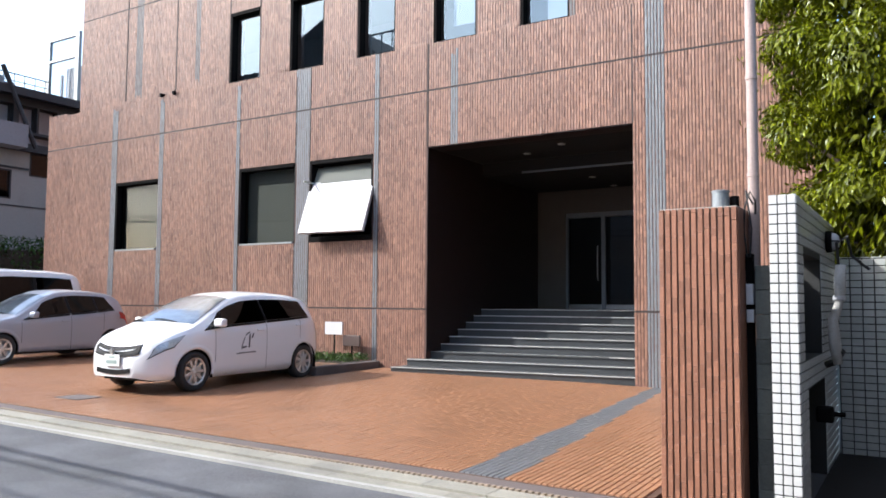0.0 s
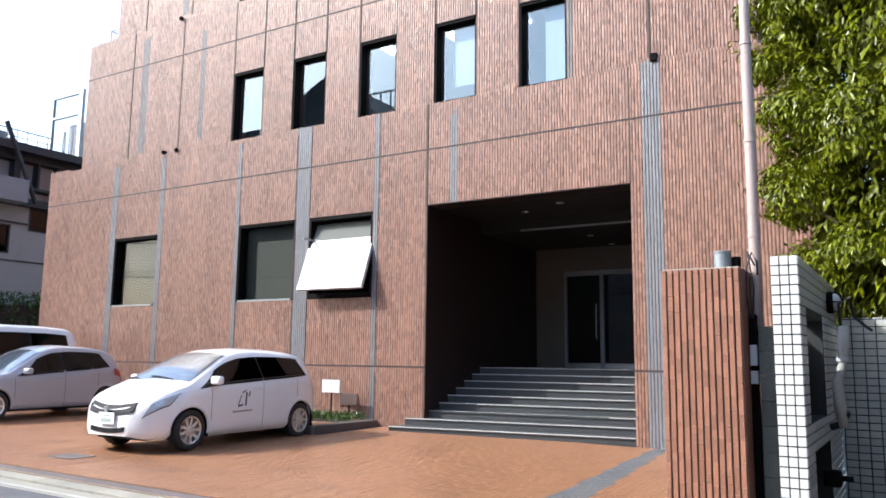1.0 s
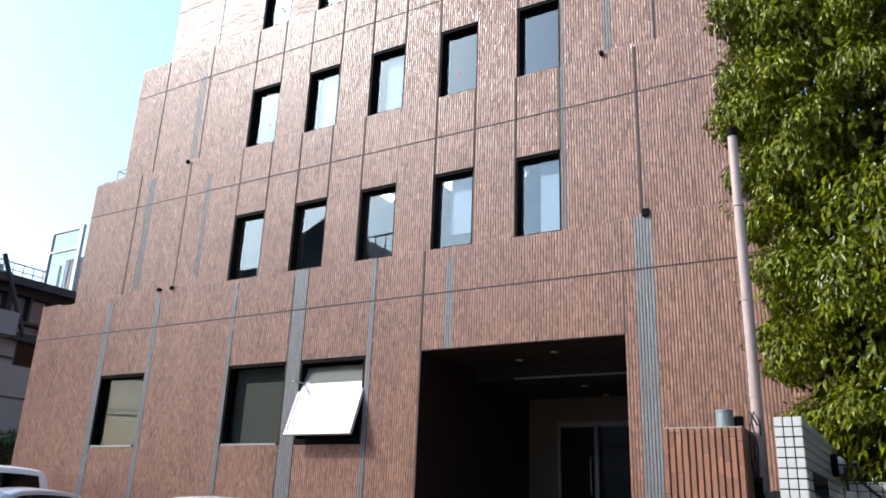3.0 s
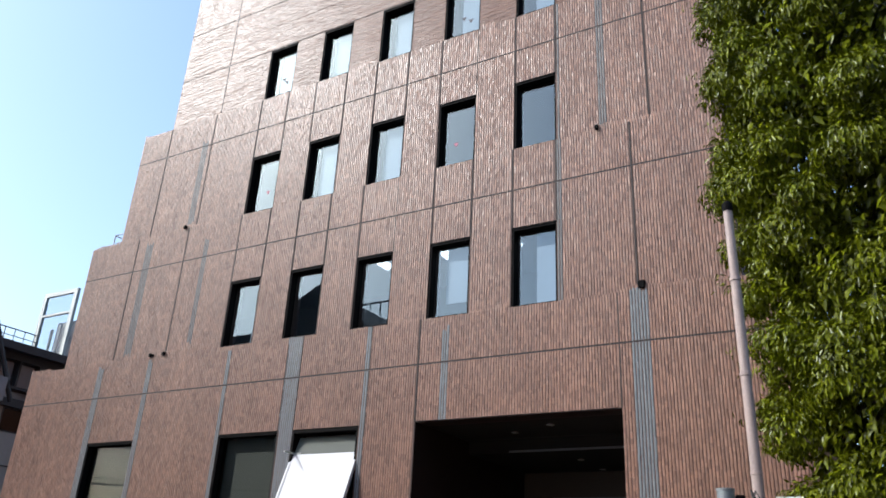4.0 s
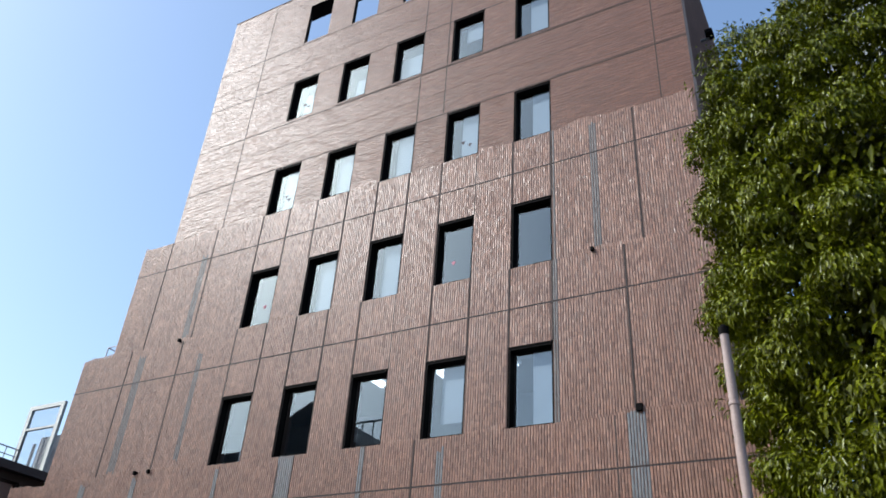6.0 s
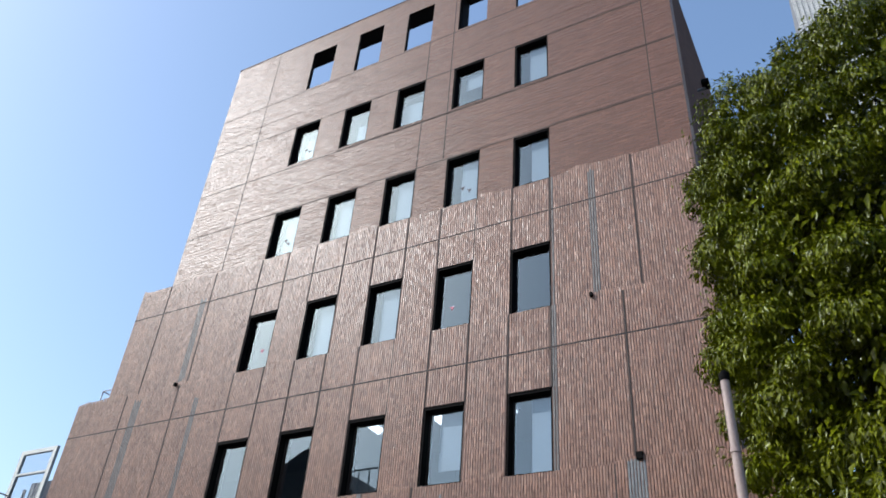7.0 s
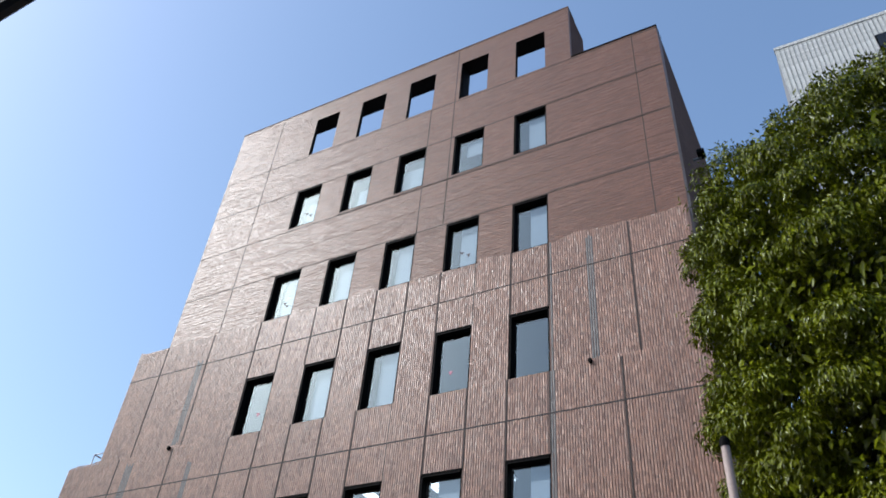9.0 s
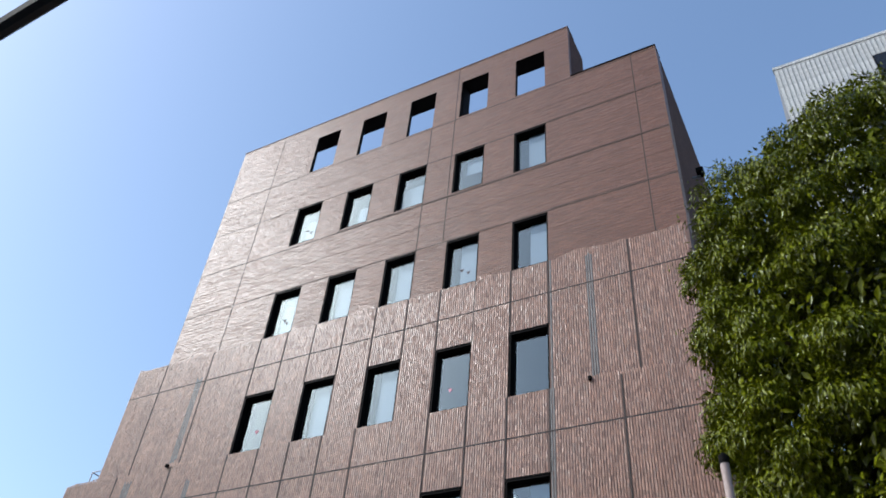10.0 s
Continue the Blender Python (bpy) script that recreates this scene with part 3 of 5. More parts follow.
# ground storey windows
# same grey blind, coloured darker for how the light meets it from here
window("window", -13.93, 1.66, 2.66, 4.46, 0.0, [(0, 1, 0, 1)], mat("grey_blind_dimmed", (0.045, 0.048, 0.045), 0.85, var=0.06), pane=PANE_LOW)
window("window", -9.38, 1.72, 2.66, 4.46, 0.0, [(0, 1, 0, 1)], BLIND_GREY, pane=PANE_LOW)
for x, w in ((-13.93, 1.66), (-9.38, 1.72)):
    opart("window_sill", boxes((x + 0.05, x + w - 0.05, -0.02, 0.14, 2.66, 2.70)), ZINC)
wc = new("open_window")
wc.parent = office
wc.location = (-7.23 - OX, 0.0, 2.66)
wc["label"] = "top-hung window pushed open on its stays"
part("window_frame", boxes((0, 0.05, 0.0, 0.25, 0, 1.8), (1.67, 1.72, 0, 0.25, 0, 1.8), (0.05, 1.67, 0, 0.25, 1.72, 1.8), (0.05, 1.67, 0.0, 0.25, 0, 0.12)), BLACK_METAL, wc)
part("stay", boxes((0.08, 0.11, -0.3, 0.2, 1.28, 1.31), (0.1, 0.24, 0.06, 0.1, 1.22, 1.32)), STEEL, wc)
lf = new("sash")
lf.parent = wc
lf.matrix_local = pose(0.86, 0.05, 1.16, -20)
lbm = boxes((-0.80, 0.80, -0.035, 0.0, -1.02, 0.12), bevel=0.008)
part("sash_panel", lbm, PAINT_WHITE, lf, "white panel of the opened sash")
part("sash_frame", boxes((-0.86, -0.81, -0.05, 0.02, -1.06, -0.06), (0.81, 0.86, -0.05, 0.02, -1.06, -0.06), (-0.81, 0.81, -0.05, 0.02, -1.06, -1.025), (-0.805, -0.79, -0.042, -0.036, -1.02, 0.10)), PAINT_WHITE, lf)
# upper part of the white panel: its shade is painted with the grey colour
part("sash_top_shade", boxes((-0.80, 0.80, -0.03, -0.005, 0.122, 0.52)), BLIND_GREY, lf, "upper part of the sash, greyed to stand for the shade on it")
# room behind the ground storey windows
opart("room_wall", boxes((-16.7, -4.8, 4.0, 4.1, 0.3, 6.0)), ROOM)

# ---- entrance porch and steps ----
LAND = 1.242
# thin sheets that paint the shaded left reveal and head of the opening
opart("porch_shade_lining", boxes((-4.168, -4.155, 0.012, T + 0.4, 0.42, 4.466), (-4.154, -0.002, 0.012, T + 0.02, 4.452, 4.466)), PORCH_WALL_SHADE, "near-black lining that stands for the shade in the porch opening")
opart("porch_wall", boxes((-4.47, -4.172, T + 0.01, 6.0, -0.4, 4.47)), PORCH_WALL_SHADE)
opart("porch_wall", boxes((0.002, 0.3, T + 0.01, 6.0, -0.4, 4.47)), PORCH_WALL_SHADE)
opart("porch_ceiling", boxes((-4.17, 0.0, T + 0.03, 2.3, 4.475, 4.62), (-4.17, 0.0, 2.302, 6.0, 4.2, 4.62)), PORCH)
opart("ceiling_edge", boxes((-3.2, -0.01, 2.285, 2.30, 4.19, 4.235)), ZINC, "thin grey edge strip of the lowered ceiling")
opart("porch_back_wall", wall_with_holes(-4.17, 0.0, LAND - 0.2, 4.47, 5.25, 5.45, [(-3.42, -0.5, LAND, 3.62)]), LOBBY)
LIT = lamp_mat("downlight", (1.0, 0.86, 0.62), 9.0)
for x, y in ((-2.05, 3.5), (-2.05, 4.93), (-0.95, 3.5), (-0.95, 4.93), (-1.75, 1.05), (-2.75, 1.6)):
    dl = new("downlight")
    dl.parent = office
    dl.location = (x - OX, y, 4.197 if y > 3 else 4.47)
    part("lamp_ring", lathe(bmesh.new(), [(0.045, -0.012), (0.075, -0.012), (0.08, 0.002)], 20), STEEL, dl)
    part("lamp_lens", lathe(bmesh.new(), [(0.044, -0.008), (0.044, -0.003)], 16), LIT if y > 3 else ROOM, dl)
dr = new("entrance_door")
dr.parent = office
dr.location = (-3.42 - OX, 5.3, LAND)
dr["label"] = "double glazed entrance door in a steel frame"
part("door_frame", boxes((0, 0.06, -0.02, 0.1, 0, 2.38), (2.86, 2.92, -0.02, 0.1, 0, 2.38), (0.06, 2.86, -0.02, 0.1, 2.26, 2.38), (0.92, 1.02, -0.02, 0.1, 0, 2.26), (1.92, 2.0, -0.02, 0.1, 0, 2.26)), ZINC, dr)
for a, b in ((0.07, 0.91), (1.03, 1.91), (2.01, 2.85)):
    part("door_pane", pane_quad(a, b, 0.035, 0.12, 2.25), DARK_PANE, dr)
    part("kick_plate", boxes((a, b, 0.0, 0.05, 0.0, 0.11)), STEEL, dr)
part("door_handle", tube(bmesh.new(), [(0.84, -0.03, 0.7), (0.84, -0.07, 0.75), (0.84, -0.07, 1.5), (0.84, -0.03, 1.55)], 0.014), STEEL, dr)
opart("lobby_wall", boxes((-4.4, 0.3, 8.0, 8.1, 1.0, 4.4)), ROOM)
opart("lobby_floor", boxes((-4.16, 0.0, 5.46, 8.0, 1.0, LAND)), GRANITE)

steps = thing("entrance_steps", (0, 0, 0), "nine dark granite steps with pale edges up to the porch", "stairs")
RISE = 0.138
for k in range(1, 10):
    yf = 0.06 + 0.34 * (k - 1) + 0.05
    xl = -4.165 if k > 3 else -4.62 + 0.13 * (k - 1)
    bm = bmesh.new()
    yb = yf + 0.4 if k < 9 else 5.24
    f_l, f_r = yf + 0.14 * xl, yf
    z0, z1 = (k - 1) * RISE - (0.16 if k == 1 else 0.0), k * RISE

    def prism(za, zb, grow):
        pts = [(xl, f_l - grow), (-0.003, f_r - grow), (-0.003, yb), (xl, yb)]
        if k <= 3:
            pts = [(xl, f_l - grow), (-0.003, f_r - grow), (-0.003, yb), (-4.168, yb), (-4.168, -0.022), (xl, -0.022)]
            if f_l > -0.03:
                pts = [(-4.168, f_l - grow), (-0.003, f_r - grow), (-0.003, yb), (-4.168, yb)]
        lo = [bm.verts.new((*p, za)) for p in pts]
        hi = [bm.verts.new((*p, zb)) for p in pts]
        bm.faces.new(lo[::-1])
        bm.faces.new(hi)
        for i in range(len(pts)):
            j = (i + 1) % len(pts)
            bm.faces.new((lo[i], lo[j], hi[j], hi[i]))
    prism(z0, z1 - 0.03, 0.0)
    st = part("step", bm, GRANITE, steps)
    bm = bmesh.new()
    prism(z1 - 0.03, z1, 0.018)
    part("tread", bm, GRANITE, st)
    bm = bmesh.new()
    box(bm, 0, math.hypot(-0.003 - max(xl, -4.6), 0.14 * xl) - 0.01, -0.003, 0.03, 0, 0.016)
    bmesh.ops.transform(bm, verts=bm.verts, matrix=Matrix.Translation((xl + 0.004, f_l - 0.0185, z1 - 0.0125)) @ Matrix.Rotation(math.atan2(-0.14 * xl, -xl), 4, "Z"))
    part("nosing", bm, GRANITE_NOSE, st, "pale worn edge strip")

# ---- cars ----
CAR_GLASS = glass("car_glass", (0.008, 0.008, 0.009), boost=0.45)
SHIELD = glass("windscreen_glass", (0.80, 0.84, 0.84), rough=0.12, ior=1.9, boost=1.4)
CAR_DARK = mat("car_black_trim", (0.010, 0.010, 0.011), 0.6, var=0.2, spec=0.12)
# pale backing that puts the reflection of the sky into the windscreen colour
SHIELD_BACKING = mat("windscreen_reflection_tone", (0.34, 0.36, 0.37), 0.9, var=0.5, scale=1.2)
LENS = mat("clear_lamp_lens", (0.40, 0.43, 0.45), 0.12, metal=0.1, var=0.8, scale=8, coat=1.0)
RED_LENS = mat("red_lamp_lens", (0.30, 0.012, 0.012), 0.15, var=0.15, coat=0.8)
ALLOY = mat("silver_wheel", (0.58, 0.58, 0.57), 0.35, metal=0.75, var=0.1)
PLATE = mat("number_plate", (0.75, 0.76, 0.74), 0.5, var=0.03)


def car_paint(name, color, metal, rough=0.28):
    return mat(name, color, rough, metal=metal, var=0.015, scale=0.4, coat=0.8, rvar=0.0)


def build_car(name, at, turn, paint, shape, label, emblem=False, spokes=9):
    """A hatchback or van lofted from its profile; local x runs from the nose to the tail."""
    car = thing(name, at, label, "car", "parked cars", turn=turn)
    L, W = shape["length"], shape["half"]

    def curve(key, x):
        xs, zs = zip(*shape[key])
        # smooth blend of the listed profile
        s = 0.0
        for d, w in ((-0.06, 0.25), (0.0, 0.5), (0.06, 0.25)):
            s += w * float(np.interp(clamp(x + d, 0, L), xs, zs))
        return s

    KV = [0.0, 0.15, 0.27, 0.34, 0.52, 0.60, 0.76, 0.92, 1.0]
    memo = {}

    def section(x):
        x = round(x, 4)
        if x not in memo:
            top, b, w, bot = curve("top", x), curve("belt", x), curve("wide", x), curve("bottom", x)
            b = min(b, top - 0.03)
            h = top - b
            r = w * 0.975 - shape["tumble"] * h
            t = min(1.0, h / 0.35)
            memo[x] = ([0, 0.55 * r, 0.88 * r, r, w * 0.972, w, w * 1.004, w * 0.985, w * 0.9],
                       [top, top - 0.012, top - 0.02 - 0.022 * t, top - 0.03 - 0.055 * t, b, b - 0.09, (b + bot) * 0.5 - 0.03, bot + 0.07, bot])
        return memo[x]

    def surf(x, v):
        ys, zs = section(clamp(x, 0, L))
        a = abs(v)
        y = z = 0.0
        for d, w in ((-0.025, 0.25), (0.0, 0.5), (0.025, 0.25)):
            q = clamp(abs(a + d) if a + d < 0 else a + d, 0, 1)
            yy = float(np.interp(q, KV, ys)) * (-1 if a + d < 0 else 1)
            y += w * yy
            z += w * float(np.interp(q, KV, zs))
        return Vector((x, y if v >= 0 else -y, z))

    def norm(x, v):
        e = 0.012
        du = surf(min(x + e, L), v) - surf(max(x - e, 0), v)
        dv = surf(x, min(v + e, 1)) - surf(x, max(v - e, -1))
        return dv.cross(du).normalized() * -1

    AX = shape["axles"]
    RW = shape["wheel"]
    RA = RW + 0.045

    bm = bmesh.new()
    n = int(L / 0.045)
    xs = sorted({0.0, 0.012, 0.03, *[L * i / n for i in range(1, n)], L - 0.03, L - 0.012, L})
    vs = [-1 + i / 30 for i in range(61)]
    grid = [[bm.verts.new(surf(x, v)) for v in vs] for x in xs]
    for a, b in zip(grid, grid[1:]):
        for i in range(len(vs) - 1):
            bm.faces.new((a[i], a[i + 1], b[i + 1], b[i]))
    for ring, f in ((grid[0], 1), (grid[-1], -1)):
        bm.faces.new(ring[::f])
    # wheel arches: pull the nearest points to the arch and open the inside
    for ax in AX:
        for v in bm.verts:
            if abs(v.co.y) > W * 0.62:
                d = math.hypot(v.co.x - ax, v.co.z - RW)
                if abs(d - RA) < 0.032 and d > 1e-3:
                    v.co.x = ax + (v.co.x - ax) * RA / d
                    v.co.z = RW + (v.co.z - RW) * RA / d
        dead = [f for f in bm.faces if len(f.verts) == 4 and min(abs(v.co.y) for v in f.verts) > W * 0.62
                and math.hypot(f.calc_center_median().x - ax, f.calc_center_median().z - RW) < RA]
        bmesh.ops.delete(bm, geom=dead, context="FACES")
    bmesh.ops.recalc_face_normals(bm, faces=bm.faces)
    part("body", bm, paint, car, smooth=True)

    def patch(pname, corners, material, parent=car, nu=10, nv=8, lift=0.006, label=""):
        """A piece laid on the body between four (x, v) corners."""
        b = bmesh.new()
        g = []
        for i in range(nu + 1):
            u = i / nu
            row = []
            for j in range(nv + 1):
                w = j / nv
                x = (corners[0][0] * (1 - u) + corners[1][0] * u) * (1 - w) + (corners[3][0] * (1 - u) + corners[2][0] * u) * w
                v = (corners[0][1] * (1 - u) + corners[1][1] * u) * (1 - w) + (corners[3][1] * (1 - u) + corners[2][1] * u) * w
                nn = norm(x, v)
                p = surf(x, v)
                out = Vector((0, p.y, p.z - 0.6)) + Vector((x - L / 2, 0, 0)) * 0.3
                if nn.dot(out) < 0:
                    nn = -nn
                row.append(b.verts.new(p + nn * lift))
            g.append(row)
        for p, q in zip(g, g[1:]):
            for j in range(nv):
                b.faces.new((p[j], p[j + 1], q[j + 1], q[j]))
        b.normal_update()
        b.faces.ensure_lookup_table()
        f = b.faces[len(b.faces) // 2]
        m = f.calc_center_median()
        if f.normal.dot(Vector(((m.x - L / 2) * 0.35, m.y, m.z - 0.6))) < 0:
            bmesh.ops.reverse_faces(b, faces=b.faces)
        return part(pname, b, material, parent, label, smooth=True)

    S = shape
    a, c = S["shield"]
    ws = patch("windscreen", [(a, -0.30), (c, -0.285), (c, 0.285), (a, 0.30)], SHIELD_BACKING, nu=10, nv=20, lift=0.004, label="pale backing under the windscreen glass, coloured for the reflected sky")
    patch("windscreen_glass", [(a, -0.30), (c, -0.285), (c, 0.285), (a, 0.30)], SHIELD, ws, nu=10, nv=20, lift=0.009)
    for i, s in enumerate((0.10, -0.13)):
        bmw = bmesh.new()
        tube(bmw, [surf(a - 0.02, s * 1.2 + 0.02) + Vector((0, 0, 0.02)), surf(a + 0.03, s + 0.12) + Vector((0, 0, 0.025)), surf(a + 0.05, s + 0.2) + Vector((0, 0, 0.02))], 0.009, 6)
        part("wiper", bmw, CAR_DARK, car)
    for sg in (1, -1):
        for k, (b0, b1, t0, t1) in enumerate(S["panes"]):
            patch("side_window", [(b0, 0.505 * sg), (b1, 0.505 * sg), (t1, 0.365 * sg), (t0, 0.365 * sg)], CAR_GLASS, nu=30, nv=12, lift=0.014)
            patch("window_trim", [(b0 - 0.01, 0.522 * sg), (b1 + 0.01, 0.522 * sg), (b1 + 0.01, 0.506 * sg), (b0 - 0.01, 0.506 * sg)], CAR_DARK, nu=14, nv=2)
        for k in range(len(S["panes"]) - 1):
            p, q = S["panes"][k], S["panes"][k + 1]
            patch("pillar", [(p[1], 0.505 * sg), (q[0], 0.505 * sg), (q[2], 0.365 * sg), (p[3], 0.365 * sg)], CAR_DARK, nu=3, nv=12, lift=0.013)
        (h0, v0), (h1, v1), (h2, v2), (h3, v3) = S["headlight"]
        patch("headlight_surround", [(h0 - 0.015, (v0 + 0.012) * sg), (h1 + 0.01, (v1 + 0.012) * sg), (h2 + 0.02, (v2 - 0.01) * sg), (h3 - 0.01, (v3 - 0.01) * sg)], CAR_DARK, nu=12, nv=8, lift=0.004)
        patch("headlight", [(h0, v0 * sg), (h1, v1 * sg), (h2, v2 * sg), (h3, v3 * sg)], LENS, nu=12, nv=8, lift=0.012)
        x0, x1, va, vb = S["tail"]
        patch("tail_light", [(x0, va * sg), (x1, va * sg), (x1, vb * sg), (x0 + 0.03, vb * sg)], RED_LENS, nu=4, nv=8, lift=0.01)
        for dx in S["handles"]:
            p = surf(dx, 0.60 * sg)
            part("door_handle", boxes((p.x - 0.085, p.x + 0.085, p.y - 0.02, p.y + 0.022, p.z - 0.014, p.z + 0.016), bevel=0.009), paint, car)
        for x, vv in S["shuts"]:
            patch("door_gap", [(x - 0.004, vv[0] * sg), (x + 0.004, vv[0] * sg), (x + 0.004, vv[1] * sg), (x - 0.004, vv[1] * sg)], CAR_DARK, nu=1, nv=14, lift=0.002)
        m = surf(S["mirror"], 0.5 * sg)
        mb = bmesh.new()
        box(mb, m.x - 0.07, m.x + 0.05, min(m.y, m.y + 0.2 * sg), max(m.y, m.y + 0.2 * sg), m.z + 0.0, m.z + 0.13, bevel=0.035)
        part("wing_mirror", mb, paint, car, smooth=True)
        patch("sill", [(AX[0] + RA, 0.995 * sg), (AX[1] - RA, 0.995 * sg), (AX[1] - RA, 0.945 * sg), (AX[0] + RA, 0.945 * sg)], CAR_DARK if S.get("dark_sill") else paint, nu=12, nv=2, lift=0.008)
        for ax in AX:
            wb = new("wheel")
            wb.parent = car
            wb.matrix_local = Matrix.Translation((ax, sg * (W - 0.105), RW)) @ Matrix.Rotation(-sg * math.pi / 2, 4, "X")
            ty = [(RW * 0.68, -0.085), (RW * 0.93, -0.09), (RW, -0.06), (RW, 0.06), (RW * 0.93, 0.09), (RW * 0.68, 0.085), (RW * 0.66, 0.05), (RW * 0.66, -0.08), (RW * 0.68, -0.085)]
            part("tyre", lathe(bmesh.new(), ty, 36), RUBBER, wb, smooth=True)
            rm = bmesh.new()
            lathe(rm, [(RW * 0.69, 0.02), (RW * 0.69, 0.088), (RW * 0.60, 0.08), (RW * 0.60, 0.02)], 32)
            lathe(rm, [(0.001, 0.02), (RW * 0.2, 0.02), (RW * 0.2, 0.075), (0.03, 0.082), (0.001, 0.082)], 16)
            for i in range(spokes):
                an = i * 2 * math.pi / spokes
                sb = bmesh.new()
                box(sb, RW * 0.17, RW * 0.63, -0.026, 0.026, 0.05, 0.074, bevel=0.008)
                bmesh.ops.rotate(sb, verts=sb.verts, matrix=Matrix.Rotation(an, 3, "Z"))
                tmp = bpy.data.meshes.new("tmp")
                sb.to_mesh(tmp)
                sb.free()
                rm.from_mesh(tmp)
                bpy.data.meshes.remove(tmp)
            part("rim", rm, ALLOY, wb)
            part("brake_disc", lathe(bmesh.new(), [(0.001, 0.0), (RW * 0.6, 0.0), (RW * 0.6, 0.018), (0.001, 0.018)], 24), CAR_DARK, wb)
            # painted lip round the wheel arch
            lip = bmesh.new()
            rows = []
            for i in range(37):
                t = math.pi * (-0.06 + 1.12 * i / 36)
                row = []
                for rr_, dy in ((RA - 0.012, -0.02), (RA - 0.012, 0.008), (RA + 0.025, 0.010), (RA + 0.055, 0.001)):
                    px, pz = ax + rr_ * math.cos(t), max(0.17, RW + rr_ * math.sin(t))
                    ys, zs = section(clamp(px, 0, L))
                    row.append(lip.verts.new((px, sg * (float(np.interp(pz, zs[::-1], ys[::-1])) + dy), pz)))
                rows.append(row)
            for p, q in zip(rows, rows[1:]):
                for j in range(3):
                    lip.faces.new((p[j], p[j + 1], q[j + 1], q[j]))
            bmesh.ops.recalc_face_normals(lip, faces=lip.faces)
            part("arch_lip", lip, paint, car, smooth=True)
            # arch lining
            ar = bmesh.new()
            rows = []
            for i in range(19):
                t = math.pi * i / 18
                rows.append([ar.verts.new((ax + RA * math.cos(t) * s1, sg * yy, RW + RA * math.sin(t) * s1 - (0.12 if i in (0, 18) else 0))) for yy, s1 in ((W - 0.34, 0.98), (W - 0.012, 0.985))])
            for p, q in zip(rows, rows[1:]):
                ar.faces.new((p[0], p[1], q[1], q[0]))
            ctr = [v[0] for v in rows]
            ar.faces.new(ctr)
            part("arch_liner", ar, CAR_DARK, car)
    def nose_x(y, z):
        x = 0.0
        while x < 0.5:
            ys, zs = section(x)
            if z <= zs[0] and float(np.interp(z, zs[::-1], ys[::-1])) >= abs(y):
                break
            x += 0.004
        return x

    def nose_patch(pname, half, z0, z1, material, lb, lift=0.008, flare=0.0):
        b = bmesh.new()
        g = []
        for i in range(17):
            yy = half * (i / 8 - 1)
            g.append([b.verts.new((nose_x(yy, z) - lift, yy, z)) for z in [z0 + (z1 - z0) * j / 4 + flare * (yy / half) ** 2 for j in range(5)]])
        for p, q in zip(g, g[1:]):
            for j in range(4):
                b.faces.new((p[j], q[j], q[j + 1], p[j + 1]))
        r = bmesh.ops.extrude_face_region(b, geom=list(b.faces))
        for v in [e for e in r["geom"] if isinstance(e, bmesh.types.BMVert)]:
            v.co.x += lift + 0.01
        bmesh.ops.recalc_face_normals(b, faces=b.faces)
        return part(pname, b, material, car, lb)

    nose_patch("grille", 0.48, 0.53, 0.675, CAR_DARK, "dark grille", 0.02, 0.05)
    nose_patch("grille_bar", 0.40, 0.600, 0.612, STEEL, "chrome bar across the grille", 0.028, 0.05)
    nose_patch("intake", 0.36, 0.275, 0.345, CAR_DARK, "dark lower intake", 0.014, 0.03)
    part("badge", lathe(bmesh.new(), [(0.001, 0), (0.045, 0), (0.045, 0.012), (0.001, 0.016)], 16, Matrix.Translation((-0.032, 0, 0.612)) @ Matrix.Rotation(-math.pi / 2, 4, "Y")), STEEL, car)
    pz = S["plate"]
    np_ = part("number_plate", boxes((pz[0], pz[0] + 0.02, -0.165, 0.165, pz[1], pz[1] + 0.165), bevel=0.004), PLATE, car)
    part("plate_bar", boxes((pz[0] - 0.003, pz[0] - 0.0005, -0.11, 0.12, pz[1] + 0.03, pz[1] + 0.085)), mat("plate_green", (0.26, 0.33, 0.30), 0.5), np_)
    part("plate_bar", boxes((pz[0] - 0.003, pz[0] - 0.0005, -0.07, 0.07, pz[1] + 0.115, pz[1] + 0.14)), mat("plate_green", (0.26, 0.33, 0.30), 0.5), np_)
    part("underbody", boxes((0.25, L - 0.25, -W * 0.62, W * 0.62, 0.17, 0.4)), CAR_DARK, car)
    if emblem:
        INK = mat("dark_emblem", (0.03, 0.03, 0.035), 0.5)
        for sg in (1, -1):
            e0, vv = S["emblem"]
            for du, v0_, v1_, w_, sl in ((-0.10, 0.72, 0.645, 0.022, 0.07), (0.06, 0.73, 0.625, 0.035, 0.02), (0.13, 0.66, 0.62, 0.03, 0.03)):
                patch("emblem", [(e0 + du, v0_ * sg), (e0 + du + w_, v0_ * sg), (e0 + du + w_ + sl, v1_ * sg), (e0 + du + sl, v1_ * sg)], INK, nu=2, nv=6, lift=0.004, label="dark slanted emblem stroke")
            patch("emblem", [(e0 - 0.10, 0.735 * sg), (e0 + 0.02, 0.725 * sg), (e0 + 0.02, 0.712 * sg), (e0 - 0.09, 0.72 * sg)], INK, nu=3, nv=2, lift=0.004, label="dark emblem stroke")
            patch("emblem", [(e0 + 0.0, 0.635 * sg), (e0 + 0.09, 0.612 * sg), (e0 + 0.10, 0.60 * sg), (e0 + 0.0, 0.62 * sg)], INK, nu=3, nv=2, lift=0.004, label="dark emblem stroke")
